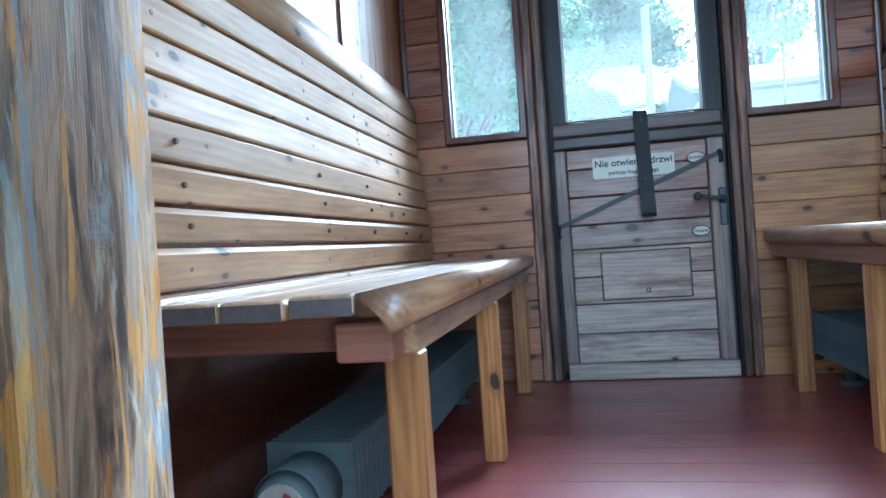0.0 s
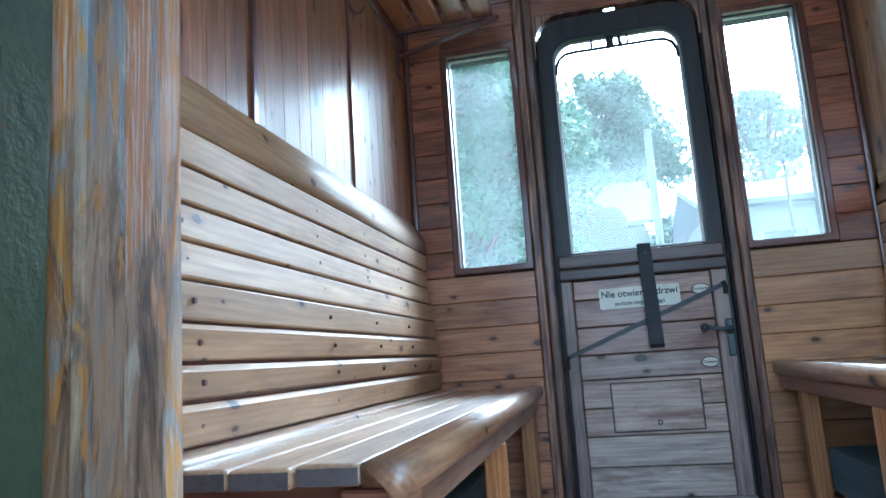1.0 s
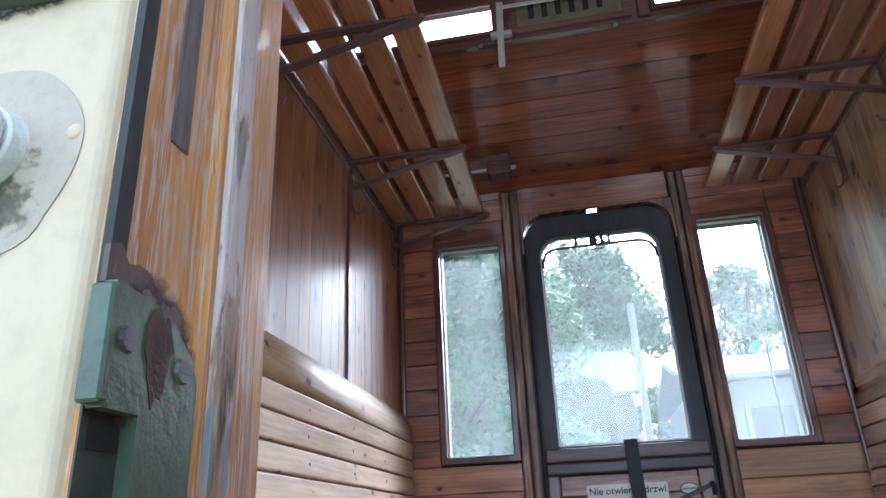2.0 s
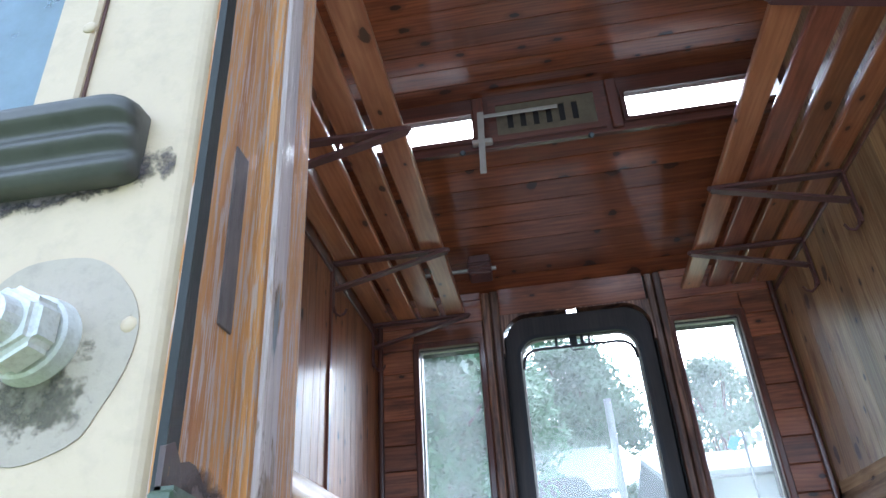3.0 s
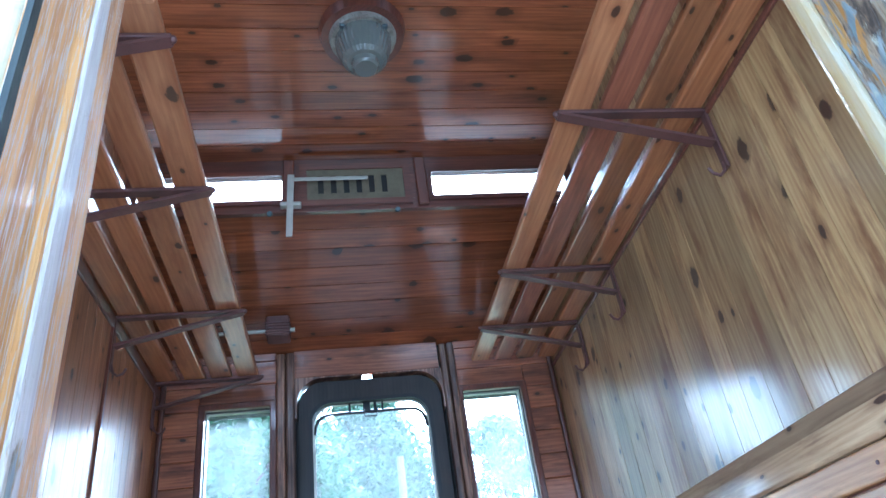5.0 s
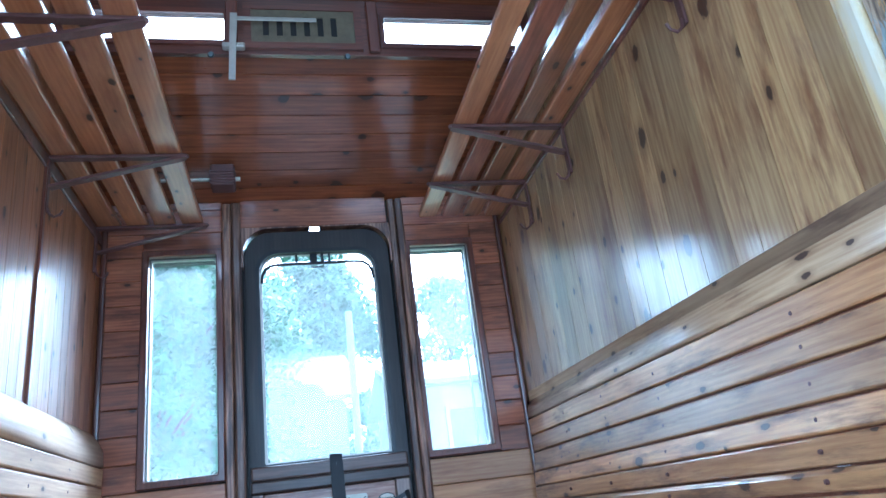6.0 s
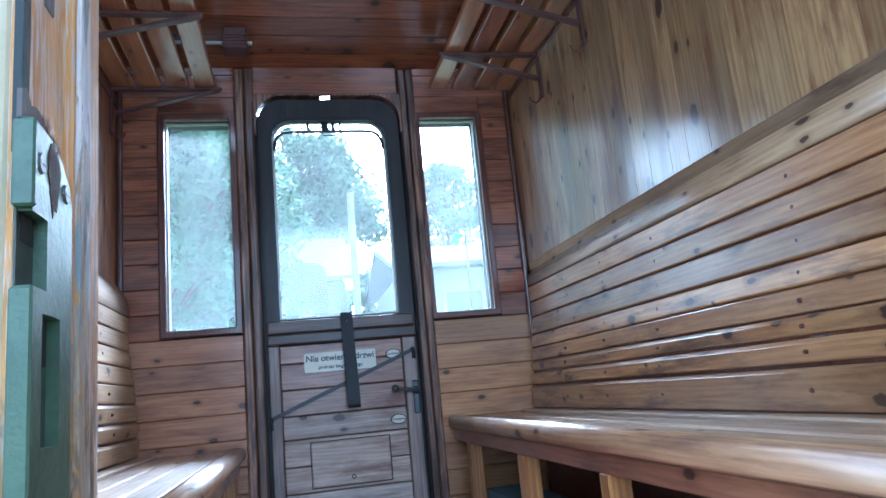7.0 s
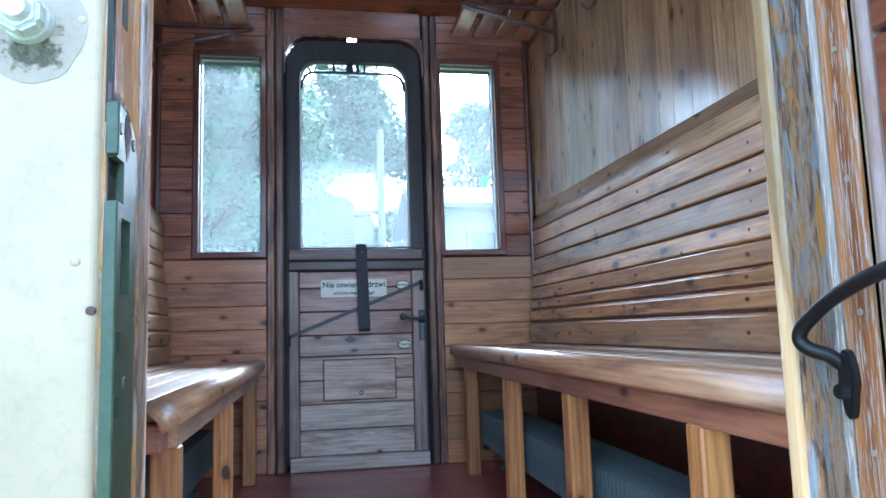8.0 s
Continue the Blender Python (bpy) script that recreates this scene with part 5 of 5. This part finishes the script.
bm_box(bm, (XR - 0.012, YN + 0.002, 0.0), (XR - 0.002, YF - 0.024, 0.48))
structure("panel_east", bm, dark_trim_x, "added dark sheet painting the shade beneath bench seat", "panel")

# ---- radiators under the benches ----
def radiator(x0, x1, y0, y1, label):
    r = thing("radiator", (0.5 * (x0 + x1), 0.5 * (y0 + y1), 0.0), label, "radiator", "bench heaters")
    bm = bmesh.new()
    bm_box(bm, (x0 + 0.01, y0 + 0.015, 0.105), (x1 - 0.01, y1 - 0.01, 0.215), 0.012)
    part("body", bm, radiator_paint, r)
    n = int((y1 - y0) / 0.022)
    bm = bmesh.new()
    bm_box(bm, (x0, y0, 0.095), (x1, y0 + 0.006, 0.225), 0.002)
    fin = part("fin", bm, radiator_paint, r)
    for k in range(1, n):
        f = fin.copy()
        scene.collection.objects.link(f)
        f.location = (0, 0.022 * k, 0.0)
    bm = bmesh.new()
    xm = 0.5 * (x0 + x1)
    bm_cyl(bm, (xm, y0 - 0.085, 0.16), (xm, y0 + 0.01, 0.16), 0.052, 0.052, 24)
    bm_cyl(bm, (xm, y0 - 0.105, 0.16), (xm, y0 - 0.085, 0.16), 0.040, 0.050, 24)
    part("end_drum", bm, radiator_paint, r, "", True)
    bm = bmesh.new()
    bm_cyl(bm, (xm, y0 - 0.109, 0.16), (xm, y0 - 0.104, 0.16), 0.036, 0.038, 24)
    part("end_cap", bm, steel, r, "pale round end cap")
    bm = bmesh.new()
    arc = [radians(-70 + 14 * k) for k in range(11)]
    bm_prism(bm, [(xm + 0.028 * math.cos(a), y0 - 0.1105, 0.16 + 0.028 * math.sin(a)) for a in arc] + [(xm + 0.018 * math.cos(a), y0 - 0.1105, 0.16 + 0.022 * math.sin(a)) for a in reversed(arc)], (0, 0.002, 0))
    part("red_mark", bm, floor_paint, r, "red painted mark")
    for yy in (y0 + 0.1, y1 - 0.1):
        bm = bmesh.new()
        bm_box(bm, (xm - 0.03, yy - 0.015, 0.0), (xm + 0.03, yy + 0.015, 0.02), 0.003)
        bm_box(bm, (xm - 0.012, yy - 0.012, 0.018), (xm + 0.012, yy + 0.012, 0.10), 0.003)
        part("foot", bm, radiator_paint, r)
    return r


radiator(-0.565, -0.425, 1.12, 2.45, "blue-grey finned radiator beneath slatted bench")
radiator(0.62, 0.78, 0.86, 2.58, "blue-grey finned radiator beneath slatted bench")

# ---- luggage racks ----
RZ = 1.855
def rack(s, y0, y1, brackets, spans, woods, label):
    def X(d):
        return XL + d if s < 0 else XR - d
    r = thing("luggage_rack", (X(0.2), 0.5 * (y0 + y1), RZ), label, "luggage rack", "luggage racks")
    for k, (d0, d1) in enumerate(spans):
        a, b = sorted((X(d0), X(d1)))
        bm = bmesh.new()
        bm_box(bm, (a, y0 + 0.012 * (k % 3), RZ), (b, y1 - 0.004 * k, RZ + 0.024), 0.006)
        part("slat", bm, woods[k], r)
    for yy in brackets:
        bm = bmesh.new()
        a, b = sorted((X(0.002), X(spans[-1][1] + 0.014)))
        bm_box(bm, (a, yy - 0.014, RZ - 0.012), (b, yy + 0.014, RZ - 0.001), 0.002)
        br = part("bracket", bm, iron_brown, r, "brown painted iron bracket")
        bm = bmesh.new()
        p0, p1 = Vector((X(spans[-1][1] + 0.011), yy, RZ - 0.010)), Vector((X(0.012), yy, RZ - 0.105))
        d = (p1 - p0).normalized()
        n = Vector((0, 1, 0)).cross(d) * 0.0045
        bm_prism(bm, [p0 - n + Vector((0, -0.013, 0)), p1 - n + Vector((0, -0.013, 0)), p1 + n + Vector((0, -0.013, 0)), p0 + n + Vector((0, -0.013, 0))], (0, 0.026, 0))
        part("strut", bm, iron_brown, br)
        bm = bmesh.new()
        a, b = sorted((X(0.001), X(0.010)))
        bm_box(bm, (a, yy - 0.012, RZ - 0.185), (b, yy + 0.012, RZ - 0.001), 0.002)
        part("wall_leg", bm, iron_brown, br)
        bm = bmesh.new()
        bm_tube(bm, [(X(0.008), yy, RZ - 0.165), (X(0.016), yy, RZ - 0.192), (X(0.030), yy, RZ - 0.204), (X(0.046), yy, RZ - 0.198), (X(0.054), yy, RZ - 0.182)], 0.0042, 8)
        part("hook", bm, iron_brown, br, "coat hook")
        bm = bmesh.new()
        bmesh.ops.create_uvsphere(bm, u_segments=10, v_segments=6, radius=0.009, matrix=Matrix.Translation((X(spans[-1][1] + 0.014), yy, RZ - 0.005)))
        part("bracket_tip", bm, iron_brown, br, "", True)
    return r


rack(-1, 0.80, 2.60, (0.885, 1.365, 2.02, 2.575), ((0.010, 0.090), (0.111, 0.190), (0.212, 0.290), (0.312, 0.390)), (pine_rack, pine_rack, pine_rack_pale, pine_rack_pale), "slatted varnished pine luggage rack on iron brackets")
rack(1, 0.42, 2.60, (0.50, 1.11, 1.852, 2.265), ((0.010, 0.083), (0.107, 0.180), (0.204, 0.276), (0.301, 0.374)), (pine_rack, pine_rack, pine_rack_red, pine_rack_pale), "slatted pine luggage rack with one dark red slat")
# ledger strip behind each rack
bm = bmesh.new()
bm_box(bm, (XL - 0.001, YN + 0.01, RZ - 0.045), (XL + 0.008, YF - 0.024, RZ - 0.002), 0.002)
structure("trim_rack_west", bm, dark_trim_x, "dark ledger strip beneath rack", "trim")
bm = bmesh.new()
bm_box(bm, (XR - 0.008, YN + 0.01, RZ - 0.020), (XR + 0.001, YF - 0.024, RZ - 0.002), 0.002)
structure("trim_rack_east", bm, dark_trim_x, "dark ledger strip beneath rack", "trim")

# ---- ceiling lamp ----
LX, LY = 0.112, 1.352
LZ = top_z(LY)
lamp = thing("ceiling_lamp", (LX, LY, LZ), "round ceiling lamp with ribbed glass, unlit", "ceiling lamp")
bm = bmesh.new()
bm_cyl(bm, (LX, LY, LZ + 0.004), (LX, LY, LZ - 0.035), 0.132, 0.124, 40)
part("base", bm, dark_trim, lamp, "dark red wooden base ring")
bm = bmesh.new()
bm_cyl(bm, (LX, LY, LZ - 0.034), (LX, LY, LZ - 0.052), 0.102, 0.096, 40)
part("ring", bm, paint("tarnished ring", (0.34, 0.31, 0.26), 0.35, (0.07, 0.045, 0.03), 0.9, 25.0, 0.4, 0.4), lamp, "worn white metal ring")
for k in range(4):
    bm = bmesh.new()
    a = math.pi / 4 + k * math.pi / 2
    bm_box(bm, (LX + 0.088 * math.cos(a) - 0.008, LY + 0.088 * math.sin(a) - 0.008, LZ - 0.060), (LX + 0.088 * math.cos(a) + 0.008, LY + 0.088 * math.sin(a) + 0.008, LZ - 0.048), 0.003)
    part("clip", bm, iron_grey, lamp)
bm = bmesh.new()
rows_ = [(0.084, 0.046), (0.082, 0.072), (0.074, 0.104), (0.064, 0.130), (0.052, 0.140), (0.042, 0.143), (0.039, 0.158), (0.032, 0.165), (0.0, 0.166)]
prev = None
for rr, dz in rows_:
    ring = [bm.verts.new((LX + (rr + (0.0014 if i % 2 and 0.045 < rr else 0)) * math.cos(2 * math.pi * i / 72), LY + (rr + (0.0014 if i % 2 and 0.045 < rr else 0)) * math.sin(2 * math.pi * i / 72), LZ - dz)) for i in range(72)] if rr else [bm.verts.new((LX, LY, LZ - dz))]
    if prev:
        for i in range(72):
            if len(ring) == 1:
                bm.faces.new((prev[i], ring[0], prev[(i + 1) % 72]))
            else:
                bm.faces.new((prev[i], ring[i], ring[(i + 1) % 72], prev[(i + 1) % 72]))
    prev = ring
m, nt, bsdf = material("ribbed lamp glass")
bsdf.inputs["Base Color"].default_value = (0.28, 0.28, 0.25, 1)
bsdf.inputs["Roughness"].default_value = 0.12
bsdf.inputs["Transmission Weight"].default_value = 0.55
part("shade", bm, m, lamp, "ribbed greyish glass bowl")

# ---- ventilator between the clerestory windows ----
vent = thing("ventilator", (0.09, CY, 2.30), "ivory sliding ventilator grille in dark frame", "ventilator")
bm = bmesh.new()
FY = CY - 0.014
bm_ring(bm, arch(VX0 - 0.02, VX1 + 0.02, VZ0 - 0.016, VZ1 + 0.014, 0.003, 0.003, FY, 2), arch(VX0 + 0.006, VX1 - 0.006, VZ0 + 0.008, VZ1 - 0.012, 0.003, 0.003, FY, 2), (0, 0.013, 0))
part("frame", bm, dark_trim_x, vent)
slots = [VX0 + 0.055 + 0.046 * k for k in range(6)]
xs = [VX0 + 0.006]
for c in slots:
    xs += [c - 0.010, c + 0.010]
xs.append(VX1 - 0.006)
bm = bmesh.new()
for k, (a, b) in enumerate(zip(xs, xs[1:])):
    if k % 2 == 0:
        bm_box(bm, (a, FY + 0.005, VZ0 + 0.008), (b, FY + 0.009, VZ1 - 0.012))
    else:
        bm_box(bm, (a, FY + 0.005, VZ0 + 0.008), (b, FY + 0.009, VZ0 + 0.038))
        bm_box(bm, (a, FY + 0.005, VZ1 - 0.040), (b, FY + 0.009, VZ1 - 0.012))
part("plate", bm, vent_paint, vent, "yellowed ivory slotted plate")
bm = bmesh.new()
bm_box(bm, (VX0 + 0.006, FY + 0.0092, VZ0 + 0.01), (VX1 - 0.006, FY + 0.0125, VZ1 - 0.014))
part("backing", bm, dark_void, vent)
lever = thing("ventilator_lever", (-0.125, CY - 0.03, 2.24), "white metal ventilator lever on clerestory side", "lever")
bm = bmesh.new()
bm_box(bm, (-0.150, CY - 0.030, 2.311), (0.135, CY - 0.025, 2.327), 0.002)
part("arm", bm, steel, lever)
bm = bmesh.new()
bm_prism(bm, [(-0.150, CY - 0.036, 2.335), (-0.127, CY - 0.036, 2.335), (-0.137, CY - 0.036, 2.07), (-0.158, CY - 0.036, 2.07)], (0, 0.006, 0))
part("handle", bm, steel, lever)
bm = bmesh.new()
bm_box(bm, (-0.178, CY - 0.030, 2.205), (-0.105, CY - 0.0, 2.222), 0.004)
part("pivot_bracket", bm, steel, lever)
for k, px in enumerate((-0.215, 0.235)):
    bm = bmesh.new()
    bm_cyl(bm, (px, CY - 0.001, 2.19), (px, CY - 0.012, 2.185), 0.011, 0.008, 12)
    tagged(to_object("cover_button", bm, iron_grey), "small dull metal button on clerestory side", "button", "clerestory buttons")

# ---- junction box above the left door post ----
jb = thing("junction_box", (-0.23, 2.50, 2.04), "small dark red junction box with pale conduit", "junction box")
bm = bmesh.new()
bm_box(bm, (-0.275, 2.455, 1.968), (-0.184, 2.540, roof_z(2.50) + 0.004), 0.008)
part("box", bm, iron_brown, jb)
for k in range(5):
    box_part("rib", (-0.278, 2.450, 1.972 + 0.012 * k), (-0.181, 2.458, 1.978 + 0.012 * k), iron_brown, jb, 0.001)
bm = bmesh.new()
bm_cyl(bm, (-0.275, 2.50, 2.010), (-0.46, 2.50, 2.010), 0.008, n=12)
bm_cyl(bm, (-0.188, 2.50, 2.010), (-0.165, 2.50, 2.010), 0.009, n=12)
part("conduit", bm, steel, jb)

# ---- outside ----
bm = bmesh.new()
bm_box(bm, (-400, -400, GROUND - 0.5), (400, 400, GROUND))
structure("ground", bm, paint("rough grass", (0.10, 0.13, 0.05), 0.9, (0.07, 0.06, 0.04), 0.5, 0.6), "rough grassy ground", "ground")


def leaf_material(name, a, b):
    m, nt, bsdf = material(name)
    geo = nt.nodes.new("ShaderNodeNewGeometry")
    tc = nt.nodes.new("ShaderNodeTexCoord")
    clump = node(nt, "ShaderNodeTexNoise", Scale=1.3, Detail=2.0)
    nt.links.new(tc.outputs["Object"], clump.inputs["Vector"])
    f = calc(nt, "ADD", calc(nt, "MULTIPLY", calc(nt, "SUBTRACT", clump.outputs[0], 0.5), 2.2), calc(nt, "ADD", calc(nt, "MULTIPLY", geo.outputs["Random Per Island"], 0.3), 0.35))
    nt.links.new(ramp(nt, f, [(0.0, a), (1.0, b)]), bsdf.inputs["Base Color"])
    bsdf.inputs["Roughness"].default_value = 0.6
    bsdf.inputs["Subsurface Weight"].default_value = 0.0
    return m


leaves_dark = leaf_material("dark leaves", (0.035, 0.11, 0.045), (0.09, 0.20, 0.085))
leaves_pale = leaf_material("grey-green leaves", (0.05, 0.11, 0.055), (0.11, 0.18, 0.10))
bark = paint("grey bark", (0.12, 0.10, 0.08), 0.85, (0.05, 0.04, 0.03), 0.6, 4.0)


def tree(base, height, radius, low, clumps, per, size, mat, label, seed):
    rng = random.Random(seed)
    bx_, by_, bz_ = base
    t = thing("tree", base, label, "tree")
    bm = bmesh.new()
    bm_tube(bm, [(bx_, by_, bz_), (bx_ + 0.1, by_, bz_ + height * 0.3), (bx_ - 0.05, by_ + 0.1, bz_ + height * 0.85)], 0.02 * height, 8)
    for v in bm.verts:
        f = 1 - 0.8 * (v.co.z - bz_) / height
        v.co.x, v.co.y = bx_ + (v.co.x - bx_) * f, by_ + (v.co.y - by_) * f
    heads = []
    for k in range(clumps):
        h = low + (1 - low) * rng.random()
        w = radius * math.sin(math.pi * min(0.97, 0.18 + 0.8 * (h - low) / (1 - low))) ** 0.7
        a = rng.random() * 2 * math.pi
        q = w * math.sqrt(rng.random())
        heads.append(Vector((bx_ + q * math.cos(a), by_ + q * math.sin(a), bz_ + height * h)))
    for p in heads[: clumps // 3]:
        bm_tube(bm, [(bx_, by_, bz_ + (p.z - bz_) * 0.6), ((bx_ + p.x) / 2, (by_ + p.y) / 2, bz_ + (p.z - bz_) * 0.85), p], 0.025, 5)
    part("trunk", bm, bark, t)
    verts, faces = [], []
    for p in heads:
        cr = radius * (0.16 + 0.16 * rng.random())
        for _ in range(per):
            d = Vector((rng.gauss(0, 1), rng.gauss(0, 1), rng.gauss(0, 0.8))).normalized() * cr * rng.random() ** 0.4
            c = p + d
            u = Vector((rng.gauss(0, 1), rng.gauss(0, 1), rng.gauss(0, 1))).normalized()
            w = u.orthogonal().normalized()
            l = size * (0.6 + 0.8 * rng.random()) * (1.9 if d.length < 0.6 * cr else 1.0)
            i = len(verts)
            verts += [c - u * l, c + w * l * 0.45, c + u * l, c - w * l * 0.45]
            faces.append((i, i + 1, i + 2, i + 3))
    me = bpy.data.meshes.new("crown")
    me.from_pydata(verts, [], faces)
    me.materials.append(mat)
    cr_ob = new("crown", me)
    cr_ob.parent = t
    cr_ob.matrix_parent_inverse = Matrix.Translation(-t.location)
    return t


tree((-2.35, 12.5, GROUND), 9.0, 2.5, 0.04, 200, 420, 0.075, leaves_dark, "tall dense dark green tree beside the track", 1)
tree((-4.6, 15.0, GROUND), 9.5, 2.8, 0.06, 110, 180, 0.10, leaves_dark, "tall dense dark green tree beside the track", 2)
tree((1.0, 27.0, GROUND), 12.0, 3.4, 0.14, 130, 300, 0.12, leaves_pale, "broad grey-green tree behind houses", 3)
tree((6.1, 26.0, GROUND), 10.3, 2.5, 0.28, 75, 150, 0.11, leaves_pale, "slender tree with gaps in its crown", 4)
tree((-2.6, 28.0, GROUND), 9.0, 3.2, 0.15, 60, 90, 0.15, leaves_pale, "broad grey-green tree behind houses", 5)

plaster = paint("pale plaster", (0.26, 0.275, 0.28), 0.8, (0.36, 0.36, 0.35), 0.4, 1.2)
sheet = paint("grey roof sheet", (0.13, 0.15, 0.15), 0.8, (0.09, 0.10, 0.10), 0.4, 1.5)
def house(name, x0, x1, y0, y1, eave, ridge, windows, label, roof_mat, wall_mat):
    h = thing(name, (0.5 * (x0 + x1), 0.5 * (y0 + y1), GROUND), label, "house")
    bm = bmesh.new()
    bm_box(bm, (x0, y0, GROUND), (x1, y1, eave))
    part("wall", bm, wall_mat, h)
    bm = bmesh.new()
    ym = 0.5 * (y0 + y1)
    bm_prism(bm, [(x0 - 0.3, y0 - 0.4, eave), (x0 - 0.3, ym, ridge), (x0 - 0.3, y1 + 0.4, eave), (x0 - 0.3, y1 + 0.4, eave + 0.12), (x0 - 0.3, ym, ridge + 0.14), (x0 - 0.3, y0 - 0.4, eave + 0.12)], (x1 - x0 + 0.6, 0, 0))
    part("roof", bm, roof_mat, h)
    for wx, wz in windows:
        bm = bmesh.new()
        bm_ring(bm, arch(wx - 0.55, wx + 0.55, wz - 0.6, wz + 0.6, 0.02, 0.02, y0 - 0.05, 2), arch(wx - 0.45, wx + 0.45, wz - 0.5, wz + 0.5, 0.02, 0.02, y0 - 0.05, 2), (0, 0.06, 0))
        w = part("window", bm, plaster, h)
        bm = bmesh.new()
        bm_box(bm, (wx - 0.46, y0 - 0.02, wz - 0.51), (wx + 0.46, y0 - 0.005, wz + 0.51))
        part("pane", bm, iron_grey, w)
    return h


house("house", 2.6, 9.5, 16.5, 22.0, 3.5, 4.5, ((4.1, 2.4), (5.6, 2.4), (7.4, 2.4)), "low white plastered house with shallow roof", sheet, plaster)
house("house", -1.4, 1.5, 20.0, 26.0, 3.9, 5.75, ((-0.2, 1.8),), "grey house with grey sheet roof", sheet, paint("grey render", (0.15, 0.16, 0.16), 0.8, (0.10, 0.10, 0.10), 0.4, 1.2))
bm = bmesh.new()
bm_cyl(bm, (0.92, 10.5, GROUND), (0.92, 10.5, 3.75), 0.065, 0.055, 14)
tagged(to_object("pole", bm, plaster), "white painted pole beside the track", "pole")

# pale wagon end standing beyond the track
wagon = thing("goods_wagon", (0.12, 13.5, GROUND), "pale grey rounded end of a standing wagon", "wagon")
bm = bmesh.new()
bm_prism(bm, arch(-0.42, 0.62, GROUND + 0.9, 3.15, 0.28, 0.05, 13.0, 6), (0, 3.0, 0))
part("body", bm, paint("grey wagon paint", (0.085, 0.10, 0.10), 0.6, amount=0.2), wagon)
bm = bmesh.new()
bm_box(bm, (-0.5, 12.9, GROUND + 0.55), (0.70, 16.1, GROUND + 0.9), 0.03)
part("underframe", bm, iron_grey, wagon)
for wx in (-0.42, 0.52):
    bm = bmesh.new()
    bm_cyl(bm, (wx, 13.6, GROUND + 0.42), (wx + 0.12, 13.6, GROUND + 0.42), 0.42, n=20)
    part("wheel", bm, iron_grey, wagon)
# sign on a mast, its marks as plain shapes
mast = thing("mast_sign", (4.10, 17.0 - 1.2, GROUND), "thin mast with a blue and white sign", "sign")
bm = bmesh.new()
bm_cyl(bm, (4.10, 15.8, GROUND), (4.10, 15.8, 4.32), 0.03, n=8)
part("mast", bm, iron_grey, mast)
blue = paint("blue sign enamel", (0.03, 0.22, 0.75), 0.4, amount=0.1)
bm = bmesh.new()
bm_prism(bm, [(3.71, 15.76, 3.99), (3.87, 15.76, 3.91), (4.05, 15.76, 4.17), (3.85, 15.76, 4.23)], (0, 0.03, 0))
part("blue_shape", bm, blue, mast)
bm = bmesh.new()
for k in range(2):
    bm_box(bm, (4.15 + 0.20 * k, 15.76, 4.05), (4.28 + 0.20 * k, 15.79, 4.27))
bm_box(bm, (3.85, 15.79, 4.11), (4.50, 15.82, 4.17))
part("white_bars", bm, plaster, mast)
